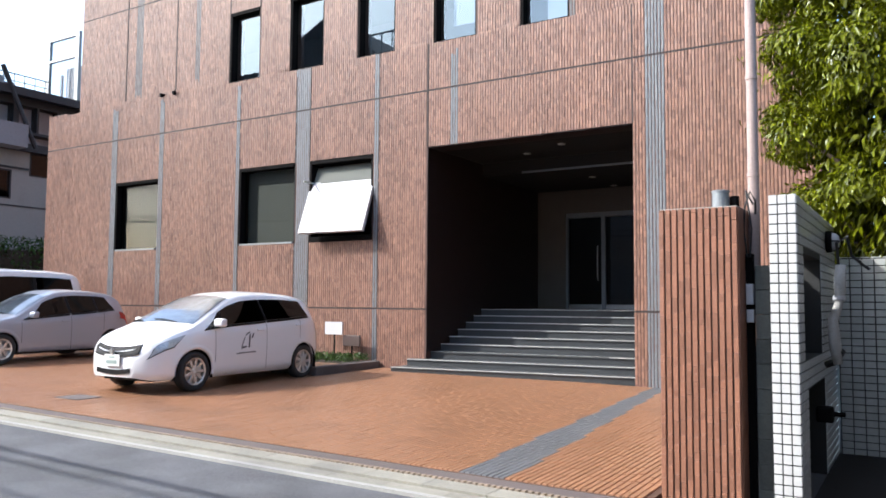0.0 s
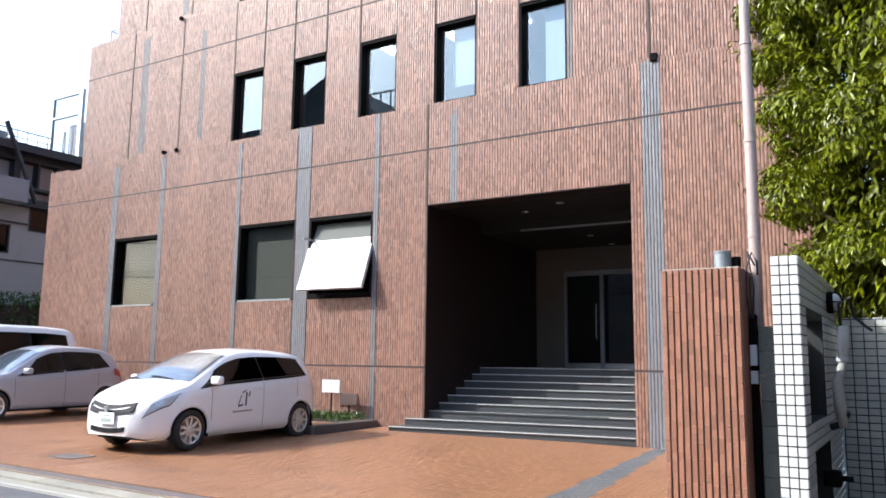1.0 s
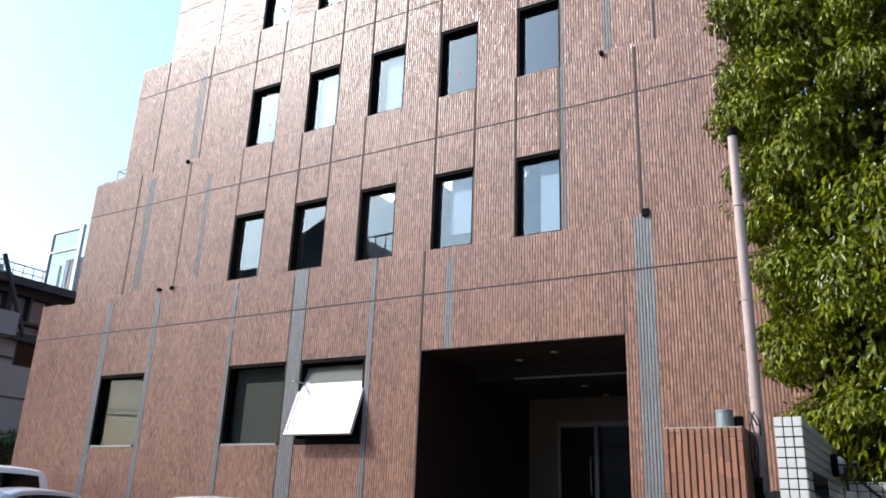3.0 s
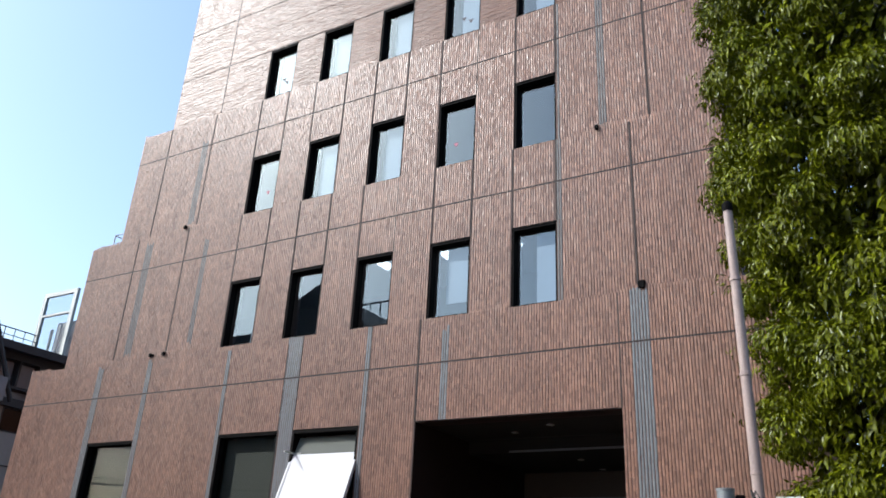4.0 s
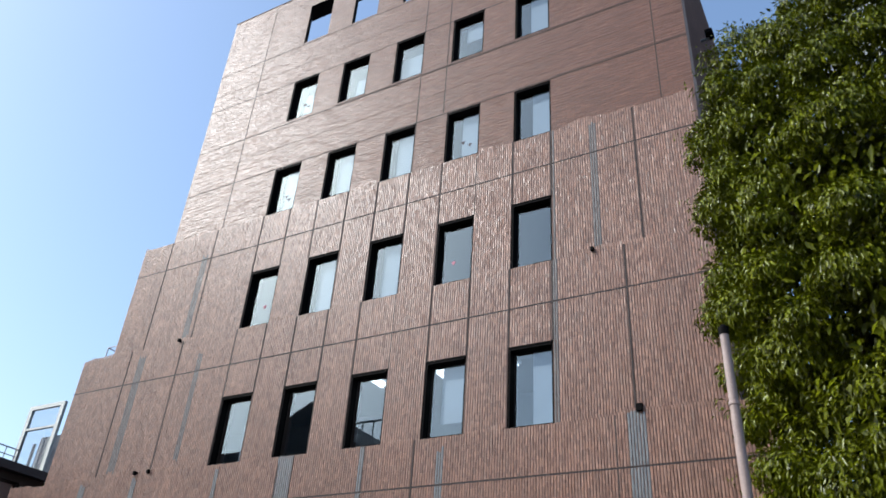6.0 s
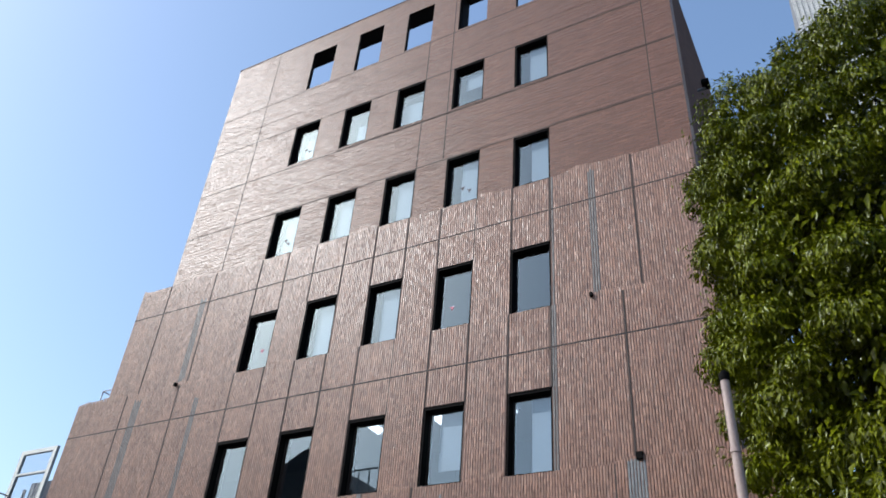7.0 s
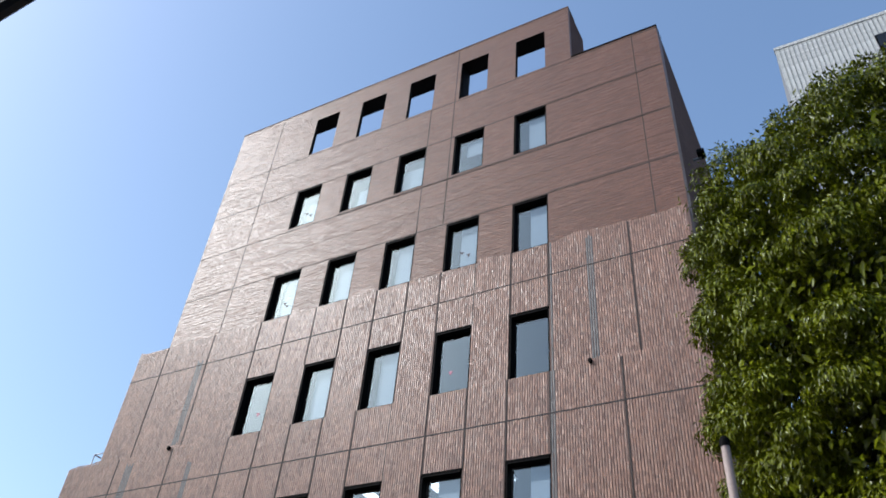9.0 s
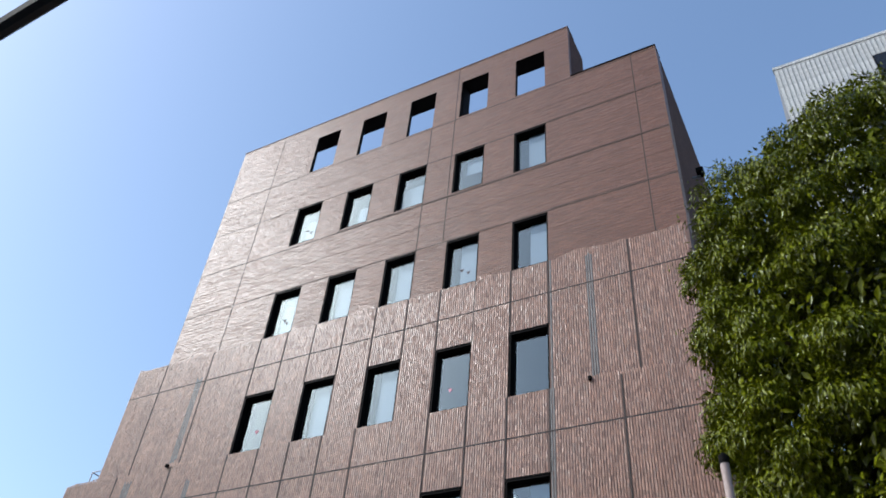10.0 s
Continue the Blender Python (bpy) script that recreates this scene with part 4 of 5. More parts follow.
            for k in range(9):
                patch("lettering_bar", [(e0 - 0.2 + k * 0.05, 0.775 * sg), (e0 - 0.165 + k * 0.05, 0.775 * sg), (e0 - 0.165 + k * 0.05, 0.762 * sg), (e0 - 0.2 + k * 0.05, 0.762 * sg)], INK, nu=1, nv=1, lift=0.003, label="small dark lettering bar")
    return car


HATCH = dict(
    length=3.9, half=0.845, tumble=0.47, axles=(0.80, 3.30), wheel=0.30,
    top=[(0, 0.50), (0.03, 0.64), (0.10, 0.735), (0.3, 0.845), (0.55, 0.94), (0.8, 1.01), (1.2, 1.225), (1.6, 1.42), (1.9, 1.50), (2.3, 1.53), (2.8, 1.525), (3.25, 1.495), (3.55, 1.44), (3.70, 1.34), (3.80, 1.10), (3.87, 0.88), (3.9, 0.55)],
    belt=[(0, 0.45), (0.1, 0.62), (0.3, 0.74), (0.8, 0.88), (1.2, 0.93), (2.0, 0.97), (3.0, 1.03), (3.5, 1.07), (3.7, 1.0), (3.9, 0.5)],
    wide=[(0, 0.36), (0.05, 0.54), (0.15, 0.665), (0.35, 0.765), (0.7, 0.83), (1.2, 0.845), (2.9, 0.845), (3.4, 0.825), (3.7, 0.77), (3.84, 0.70), (3.9, 0.58)],
    bottom=[(0, 0.24), (0.15, 0.19), (0.5, 0.18), (3.4, 0.19), (3.7, 0.25), (3.9, 0.34)],
    shield=(0.84, 1.70), panes=[(0.98, 1.30, 1.33, 1.36), (1.34, 2.32, 1.40, 2.30), (2.36, 3.46, 2.34, 3.34)],
    headlight=[(0.11, 0.60), (0.42, 0.60), (0.62, 0.50), (0.22, 0.485)], tail=(3.64, 3.78, 0.53, 0.63), handles=(2.18, 3.16),
    shuts=[(1.18, (0.55, 0.92)), (2.33, (0.53, 0.92)), (3.2, (0.53, 0.70))], mirror=1.22,
    plate=(-0.035, 0.40), emblem=(1.83, 0.7))
COMPACT = dict(HATCH)
COMPACT.update(
    length=3.9, half=0.845, tumble=0.50, axles=(0.82, 3.31), wheel=0.30,
    top=[(0, 0.5), (0.04, 0.66), (0.12, 0.74), (0.4, 0.84), (0.8, 0.92), (1.1, 0.98), (1.4, 1.16), (1.8, 1.38), (2.1, 1.49), (2.5, 1.52), (3.0, 1.50), (3.45, 1.44), (3.62, 1.36), (3.76, 1.1), (3.86, 0.9), (3.9, 0.55)],
    belt=[(0, 0.45), (0.1, 0.62), (0.4, 0.76), (1.0, 0.86), (2.0, 0.92), (3.0, 1.0), (3.4, 1.05), (3.7, 1.0), (3.9, 0.5)],
    shield=(1.12, 1.86), panes=[(1.25, 2.26, 1.72, 2.24), (2.33, 2.92, 2.31, 2.9), (2.97, 3.38, 2.95, 3.22)],
    headlight=[(0.10, 0.61), (0.50, 0.585), (0.70, 0.48), (0.22, 0.47)], tail=(3.50, 3.76, 0.53, 0.63), handles=(2.15, 3.0),
    shuts=[(1.2, (0.55, 0.92)), (2.3, (0.53, 0.92)), (3.1, (0.53, 0.75))], mirror=1.42, dark_sill=True)
VAN = dict(HATCH)
VAN.update(
    length=4.6, half=0.845, tumble=0.22, axles=(0.85, 3.60), wheel=0.31,
    top=[(0, 0.5), (0.04, 0.72), (0.2, 0.92), (0.6, 1.02), (0.9, 1.1), (1.3, 1.45), (1.6, 1.84), (1.9, 1.96), (2.5, 2.0), (3.6, 1.99), (4.2, 1.95), (4.42, 1.84), (4.5, 1.3), (4.56, 0.9), (4.6, 0.55)],
    belt=[(0, 0.45), (0.1, 0.65), (0.4, 0.85), (1.0, 1.0), (3.0, 1.08), (4.2, 1.1), (4.45, 1.05), (4.6, 0.5)],
    wide=[(0, 0.55), (0.05, 0.68), (0.2, 0.78), (0.6, 0.84), (4.2, 0.845), (4.5, 0.78), (4.6, 0.66)],
    bottom=[(0, 0.24), (0.2, 0.19), (4.2, 0.2), (4.6, 0.34)],
    shield=(0.95, 1.66), panes=[(1.2, 2.0, 1.62, 1.98), (2.08, 3.1, 2.06, 3.08), (3.18, 4.2, 3.16, 4.1)],
    tail=(4.36, 4.5, 0.45, 0.62), handles=(1.9, 2.3), shuts=[(1.15, (0.55, 0.92)), (2.04, (0.53, 0.92)), (3.14, (0.53, 0.92))], mirror=1.25)

WHITE_PAINT = car_paint("white_car_paint", (0.74, 0.74, 0.74), 0.0)
SILVER_PAINT = car_paint("silver_lilac_car_paint", (0.31, 0.33, 0.375), 0.3, 0.30)


def park(name, front_wheel, heading, paint, shape, label, **kw):
    """Stands a car with its front wheel on the side towards +x at the given ground place; heading in degrees from -y towards +x."""
    h = radians(heading)
    fwd = Vector((math.sin(h), -math.cos(h), 0))
    side = Vector((math.cos(h), math.sin(h), 0))
    fw = Vector((front_wheel[0], front_wheel[1], 0))
    nose = fw + fwd * shape["axles"][0] - side * (shape["half"] - 0.02)
    turn = math.degrees(math.atan2(-fwd.y, -fwd.x))
    return build_car(name, (nose.x, nose.y, gz(fw.x, fw.y + 1.2)), turn, paint, shape, label, **kw)


park("hatchback_car", (-5.22, -4.78), 2.0, WHITE_PAINT, HATCH, "white hatchback with a dark door emblem parked nose to the street", emblem=True)
park("compact_car", (-11.3, -4.3), 2.0, SILVER_PAINT, COMPACT, "silver-lilac hatchback parked beside the white one", spokes=7)
park("van", (-14.35, -4.0), 2.0, WHITE_PAINT, VAN, "white van with dark windows parked by the wall", spokes=6)

# ---- planter in front of the wall ----
pl = thing("planter", (-7.2, -1.0, gz(-7.2, -1)), "low kerbed planting bed with clipped ground cover", "planter")
GZ = gz(-7.2, -1)
# the kerb takes the dark drain colour to paint the parked car's shadow
part("kerb", boxes((-2.05, 1.95, -0.98, -0.80, -0.1, 0.12), (1.77, 1.95, -0.80, 0.96, -0.1, 0.12), (-2.05, -1.87, -0.80, 0.96, -0.1, 0.12), bevel=0.012), DRAIN, pl, "brown brick kerb, darkened to stand for the shadow of the car")
part("paving_edge", boxes((-1.86, 1.76, -0.79, 0.1, -0.1, 0.10)), PAVER, pl, "brown brick edge of the bed")
part("soil", boxes((-1.86, 1.76, 0.11, 0.96, -0.1, 0.11)), SOIL, pl)


def leaves(name, centers, length, width, material, parent, seed, label="", droop=0.6, drape=False):
    """Many small folded leaves at the given places (point, outward way)."""
    r = np.random.RandomState(seed)
    P = np.array([c[0] for c in centers])
    O = np.array([c[1] for c in centers])
    n = len(P)
    d = O * r.uniform(0.2, 0.9, (n, 1)) + r.normal(0, 0.55, (n, 3))
    d[:, 2] -= droop
    d /= np.linalg.norm(d, axis=1)[:, None]
    face = r.normal(0, 0.35, (n, 3)) + np.array((0, 0, 1.0)) + O * 0.5
    if drape:  # leaves hang down along the face of their clump
        d = np.array((0, 0, -1.0)) + O * (O[:, 2:3] + 0.25) + r.normal(0, 0.38, (n, 3))
        d /= np.linalg.norm(d, axis=1)[:, None]
        face = O + r.normal(0, 0.33, (n, 3))
    s = np.cross(d, face)
    s /= np.linalg.norm(s, axis=1)[:, None] + 1e-9
    up = np.cross(s, d)
    L = length * r.uniform(0.65, 1.25, (n, 1))
    W = width * r.uniform(0.7, 1.2, (n, 1))
    fold = up * W * 0.35
    V = np.stack([P, P + d * L * 0.45 - s * W + fold, P + d * L - up * L * 0.12, P + d * L * 0.45 + s * W + fold], 1).reshape(-1, 3)
    i = np.arange(n)[:, None] * 4
    F = np.concatenate([i + np.array([[0, 2, 1]]), i + np.array([[0, 3, 2]])], 0)
    me = bpy.data.meshes.new(name)
    me.vertices.add(len(V))
    me.vertices.foreach_set("co", V.ravel())
    me.loops.add(len(F) * 3)
    me.loops.foreach_set("vertex_index", F.ravel().astype(np.int32))
    me.polygons.add(len(F))
    me.polygons.foreach_set("loop_start", np.arange(len(F), dtype=np.int32) * 3)
    me.polygons.foreach_set("loop_total", np.full(len(F), 3, dtype=np.int32))
    me.materials.append(material)
    me.update(calc_edges=True)
    me.validate()
    ob = new(name, me)
    ob.parent = parent
    if label:
        ob["label"] = label
    return ob


r = np.random.RandomState(3)
cs = [((a, b, 0.11 + c), (0, -0.3, 1)) for a, b, c in zip(r.uniform(-1.85, 1.74, 5200), r.uniform(0.12, 0.95, 5200), r.uniform(0, 0.13, 5200))]
leaves("ground_cover", cs, 0.05, 0.012, HEDGE, pl, 5, "low green ground cover", droop=-0.3)


def sign(x, y, z, w, h, post_h, material, label):
    s = thing("sign", (x, y, z), label, "sign")
    part("board", boxes((-w / 2, w / 2, -0.012, 0.012, post_h, post_h + h), bevel=0.004), material, s)
    part("stake", boxes((-0.014, 0.014, 0.013, 0.035, 0, post_h + h * 0.6)), BLACK_METAL, s)
    return s


sign(-6.28, -0.25, GZ + 0.13, 0.46, 0.26, 0.50, PAINT_WHITE, "small white parking sign board on a stake")
sign(-5.86, -0.2, GZ + 0.13, 0.44, 0.22, 0.27, mat("dark_bronze_plate", (0.06, 0.04, 0.035), 0.4), "small dark bronze sign board on a stake")

# ---- gate post with ribbed tiles ----
PX0, PX1, PY = 2.345, 2.955, -6.7
gp = thing("gate_post", ((PX0 + PX1) / 2, PY, gz(2.6, PY)), "red-brown ribbed tile gate post with a lamp on top", "gate post")
hw = (PX1 - PX0) / 2
PH = 2.13 - gz(2.6, PY)
part("core", boxes((-hw + 0.016, hw - 0.016, 0.016, 0.5, -0.1, PH - 0.004)), SEALANT, gp)
RIB = mat("gate_tile", (0.265, 0.118, 0.070), 0.5, var=0.26, scale=6, bump=0.55, bscale=50, obj=0.28, spec=0.5)
nr = 12
pw = 2 * hw / nr
rng = random.Random(31)
rib_mesh = {}
for i in range(nr):
    z = -0.1
    first = rng.choice((0.05, 0.09, 0.14))
    while z < PH:
        z2 = min(PH, z + first)
        first = rng.choice((0.06, 0.12, 0.12, 0.18))
        key = round(z2 - z, 3)
        if key not in rib_mesh:
            bm = boxes((0, pw * 0.74, 0, 0.024, 0, key - 0.0015), bevel=0.003)
            me = bpy.data.meshes.new("tile")
            bm.to_mesh(me)
            bm.free()
            me.materials.append(RIB)
            rib_mesh[key] = me
        o = new("tile", rib_mesh[key])
        o.parent = gp
        o.location = (-hw + i * pw + pw * 0.1, -0.007 + rng.uniform(0, 0.007), z)
        z = z2
part("side_tiles", boxes(*[(sx, sx + 0.022, 0.03 + j * 0.052, 0.03 + j * 0.052 + 0.042, -0.1, PH - 0.003) for sx in (-hw, hw - 0.022) for j in range(9)]), RIB, gp)
part("cap", boxes((-hw + 0.01, hw - 0.01, 0.02, 0.5, PH - 0.003, PH + 0.008)), CONCRETE, gp)
pc = thing("post_lamp", ((PX0 + PX1) / 2 + 0.14, PY + 0.2, 2.138), "grey metal canister lamp on the gate post", "lamp")
part("canister", lathe(bmesh.new(), [(0.062, 0), (0.068, 0.01), (0.066, 0.125), (0.07, 0.13), (0.07, 0.145), (0.05, 0.15)], 24), ZINC, pc, smooth=False)
part("socket", lathe(bmesh.new(), [(0.035, 0), (0.037, 0.09), (0.03, 0.1)], 18, Matrix.Translation((0.10, 0.03, 0))), BLACK_METAL, pc)

# ---- service pipe, boxes and cables beside the post ----
pole = thing("service_pole", (3.0, -6.28, 1.66), "faded pink-grey steel service pole for cables", "pole")
part("pipe", lathe(bmesh.new(), [(0.042, 0), (0.045, 0.02), (0.045, 0.9), (0.043, 0.905), (0.043, 2.3), (0.041, 2.305), (0.04, 3.1)], 20), PIPE, pole)
part("cap", lathe(bmesh.new(), [(0.046, 3.08), (0.048, 3.10), (0.048, 3.15), (0.02, 3.18)], 20), BLACK_METAL, pole)
for z in (0.75, 1.55, 2.4):
    part("pipe_band", lathe(bmesh.new(), [(0.045, z), (0.049, z + 0.004), (0.049, z + 0.03), (0.045, z + 0.034)], 20), PIPE, pole)
part("foot", boxes((-0.05, 0.05, -0.04, 0.06, -0.1, 0.0)), BLACK_METAL, pole)
part("bracket", boxes((-0.07, 0.07, 0.03, 0.06, -0.3, -0.06), (-0.30, -0.04, 0.0, 0.03, 0.4, 0.43)), BLACK_METAL, pole)
cb = thing("cable_box", (2.985, -6.42, 0.0), "black cable riser with small meter boxes", "cable box")
part("duct", boxes((-0.03, 0.03, -0.02, 0.04, gz(3, -6.4) - 0.06, 1.78), bevel=0.008), BLACK_METAL, cb)
part("meter_box", boxes((-0.02, 0.035, -0.075, -0.021, 1.38, 1.54), bevel=0.006), PAINT_WHITE, cb)
part("meter_box", boxes((-0.02, 0.035, -0.07, -0.021, 1.24, 1.34), bevel=0.006), PAINT_WHITE, cb)
bm = bmesh.new()
tube(bm, [(-0.01, -0.03, 1.75), (-0.03, -0.05, 1.95), (-0.02, -0.05, 2.15), (0.02, -0.04, 2.27), (0.05, 0.0, 2.2), (0.04, 0.06, 2.1)], 0.008, 6)
tube(bm, [(0.01, -0.03, 1.75), (0.03, -0.06, 1.98), (0.0, -0.05, 2.2), (-0.02, 0.0, 2.28), (0.02, 0.08, 2.18)], 0.007, 6)
tube(bm, [(0.04, -0.03, 1.6), (0.05, -0.04, 1.2), (0.045, -0.05, 0.7), (0.05, -0.04, 0.0)], 0.006, 6)
part("cable", bm, RUBBER, cb)
# block wall end
bw = thing("block_wall", (3.1, -6.5, 0), "old dark concrete block boundary wall", "wall")
z = gz(3.1, -6.5) - 0.1
k = 0
while z < 1.6:
    for j in range(14):
        off = 0.0 if k % 2 else -0.2
        y0 = max(0, j * 0.4 + off)
        bmx = boxes((-0.065, 0.065, y0 + 0.004, j * 0.4 + off + 0.396, z, z + 0.186), bevel=0.005)
        part("block", bmx, BLOCK, bw)
    z += 0.19
    k += 1

# ---- white tiled neighbour wall ----
nw = thing("white_tiled_wall", (3.27, -6.7, 0), "white glazed tile garden wall with black joints and openings", "wall")
WTOP = 2.2
base = gz(3.3, -6.7) - 0.08
hx = 0.0975
core = wall_with_holes(0.0, 2.9, base, WTOP - 0.01, -hx + 0.006, hx - 0.006, [(0.35, 1.5, 0.95, 1.78), (0.5, 1.7, base - 1, 0.72)])
bmesh.ops.rotate(core, verts=core.verts, matrix=Matrix.Rotation(math.pi / 2, 3, "Z"))
bmesh.ops.translate(core, verts=core.verts, vec=(0, 0.006, 0))
part("core", core, GROUT, nw)
tile_me = {}


def tile_block(u, v, d=0.012):
    key = (round(u, 3), round(v, 3))
    if key not in tile_me:
        bm = boxes((0, u, 0, d, 0, v), bevel=0.002)
        me = bpy.data.meshes.new("tile")
        bm.to_mesh(me)
        bm.free()
        me.materials.append(WHITE_TILE)
        tile_me[key] = me
    return tile_me[key]


TP = 0.0735
TU = 0.0645
for i in range(3):
    k = 0
    while WTOP - (k + 1) * TP > base:
        w = 2 * hx / 3
        o = new("tile", tile_block(w - 0.008, TU))
        o.parent = nw
        o.location = (-hx + i * w + 0.004, -0.006, WTOP - (k + 1) * TP + 0.004)
        k += 1
# the flank of the wall: tiles past the near ones are joined
cells = []
for j in range(39):
    y0 = j * TP + 0.02
    for k in range(int((WTOP - base) / TP)):
        z0 = WTOP - (k + 1) * TP + 0.004
        cy, cz = y0 + TU / 2, z0 + TU / 2
        if (0.31 < cy < 1.53 and 0.92 < cz < 1.82) or (0.46 < cy < 1.73 and cz < 0.76):
            continue
        cells.append(((hx - 0.006, y0, z0), (0, TU, 0), (0, 0, TU), (0.009, 0, 0)))
for j in range(39):
    for i in range(3):
        w = 2 * hx / 3
        cells.append(((-hx + i * w + 0.004, j * TP + 0.02, WTOP - 0.012), (w - 0.008, 0, 0), (0, TU, 0), (0, 0, 0.012)))
tagged(from_arrays("joined_tiles", *box_array(cells), WHITE_TILE, nw), "white glazed tiles on the flank", kind="stuff")
# garden wall across, behind the passage
fw = thing("white_tiled_cross_wall", (5.2, -4.0, 0), "white glazed tile wall across the dark passage", "wall")
part("core", boxes((-1.8, 4.5, 0.012, 0.2, -0.3, 1.86)), GROUT, fw)
cells = [((-1.79 + i * 0.11, 0.012, 1.856 - (k + 1) * TP), (0.102, 0, 0), (0, 0, TP - 0.008), (0, -0.01, 0)) for i in range(56) for k in range(27)]
cells += [((-1.79 + i * 0.1, 0.012, 1.858), (0.09, 0, 0), (0, 0.18, 0), (0, 0, 0.01)) for i in range(62)]
tagged(from_arrays("joined_tiles", *box_array(cells), mat("stained_white_tile", (0.46, 0.475, 0.45), 0.4, var=0.15, scale=1.0, island=0.15, stain=0.6), fw), "grimy white tiles", kind="stuff")
# added out of view to cut the skylight; its dark colour deepens the shade
pw_ = thing("passage_sky_blocker", (4.75, -5.6, 0), "unseen plain wall added to keep skylight out of the passage", "wall")
part("wall", boxes((-0.25, -0.05, -3.2, 1.58, -0.3, 3.4)), mat("dark_blocker_plaster", (0.05, 0.048, 0.046), 0.9, var=0.15, bump=0.2), pw_)
# slab over the asphalt, coloured near-black to stand for the shade here
tagged(part("passage_floor", boxes((3.38, 4.49, -7.3, -4.0, -0.2, gz(4, -6) + 0.006)), mat("passage_floor_shade_tone", (0.012, 0.010, 0.009), 0.9, var=0.3, bump=0.4)), "floor of the narrow passage, its shade put into a near-black colour", "floor", kind="structure")
# wrapped pipe and cables by the opening
wp = thing("wrapped_pipe", (3.52, -5.55, 0.0), "grey cloth-wrapped pipe tied with tape", "pipe")
GREYCLOTH = mat("grey_cloth_wrap", (0.36, 0.35, 0.33), 0.85, var=0.2, bump=0.5, bscale=35)
bm = bmesh.new()
tube(bm, [(0.0, 0, 0.88), (-0.02, 0, 1.05), (-0.03, 0.0, 1.25), (0.02, 0.0, 1.4), (0.03, 0, 1.55), (0.04, 0, 1.72)], [0.035, 0.05, 0.042, 0.034, 0.05, 0.042], 12)
part("wrap", bm, GREYCLOTH, wp, smooth=True)
bm = bmesh.new()
tube(bm, [(0.02, 0.02, 1.7), (0.02, -0.1, 1.9), (0.1, -0.1, 1.95), (0.12, 0.05, 1.8), (0.2, 0.1, 1.72), (0.25, 0.1, 1.68)], 0.012, 8)
part("cable", bm, RUBBER, wp)
bm = bmesh.new()
tube(bm, [(0.03, 0.0, 1.0), (-0.02, 0.06, 0.9), (-0.1, 0.1, 0.87)], 0.03, 8)
part("cable", bm, RUBBER, wp)
part("tape", lathe(bmesh.new(), [(0.045, 1.42), (0.05, 1.43), (0.045, 1.46)], 14, Matrix.Translation((0.02, 0, 0))), PAINT_WHITE, wp)
bl = thing("bulkhead_lamp", (3.375, -4.72, 1.98), "black caged wall lamp with a white lens on the tiled wall", "lamp")
RX = Matrix.Rotation(math.pi / 2, 4, "Y")
part("housing", lathe(bmesh.new(), [(0.10, 0.0), (0.105, 0.02), (0.10, 0.05), (0.085, 0.055)], 24, RX), BLACK_METAL, bl, smooth=True)
part("lens", lathe(bmesh.new(), [(0.084, 0.05), (0.08, 0.08), (0.05, 0.11), (0.001, 0.12)], 20, RX), PAINT_WHITE, bl, "white glass lens", smooth=True)
for a in (0.0, math.pi / 2):
    part("guard", tube(bmesh.new(), [(0.05 + 0.085 * math.sin(t), 0.09 * math.cos(t) * math.cos(a), 0.09 * math.cos(t) * math.sin(a)) for t in [math.pi * i / 10 for i in range(11)]], 0.007, 6), BLACK_METAL, bl)
mb = thing("valve_box", (3.42, -6.0, 0.45), "black valve fixed to the tiled wall", "valve")
part("body", boxes((-0.03, 0.1, -0.05, 0.05, 0, 0.13), bevel=0.02), BLACK_METAL, mb)
part("spindle", tube(bmesh.new(), [(0.1, 0, 0.07), (0.18, 0, 0.07)], 0.02), BLACK_METAL, mb)

# ---- tree ----
tree = thing("tree", (5.4, -3.0, gz(5.4, -3)), "tall evergreen tree with dense glossy drooping leaves", "tree")
r = np.random.RandomState(12)
bm = bmesh.new()
tube(bm, [(0, 0, -0.1), (0.05, 0, 1.5), (0.0, 0.1, 3.5), (0.1, 0.0, 6.0), (0.0, 0.0, 8.5), (0.1, 0, 10.5)], [0.26, 0.2, 0.17, 0.13, 0.08, 0.03], 12)
part("trunk", bm, BARK, tree)


def crown_radius(z):
    """Half width of the crown by height over the ground."""
    return float(np.interp(z, [1.9, 2.4, 3.5, 5.0, 6.5, 8.5, 9.7, 10.4, 10.95], [2.1, 2.55, 2.78, 2.9, 3.08, 3.12, 3.0, 2.4, 0.9]))


def hollow(x, z):
    """Gaps between the boughs, where the inside of the crown shows dark."""
    return (x - 0.3) ** 2 / 1.5 + (z - 6.75) ** 2 / 0.5 < 1 or (x - 0.9) ** 2 / 0.8 + (z - 4.9) ** 2 / 0.25 < 1


clumps = []
for k in range(8000):
    z = r.uniform(2.0, 10.7)
    a = r.uniform(0, 2 * math.pi)
    R = crown_radius(z)
    s = r.uniform(0.42, 0.72) if k < 2500 else r.uniform(0.28, 0.42)
    rho = max(0.2, R - 0.03 - 0.8 * s - 0.5 * r.rand() ** 2)
    c = np.array((rho * math.cos(a), rho * math.sin(a) * 0.95, z))
    if all(np.linalg.norm(c - q) > (0.87 if k < 5000 else 0.74) * (s + t) for q, t in clumps):
        if hollow(c[0], c[2]) and c[1] < 0.5:
            continue
        clumps.append((c, s))
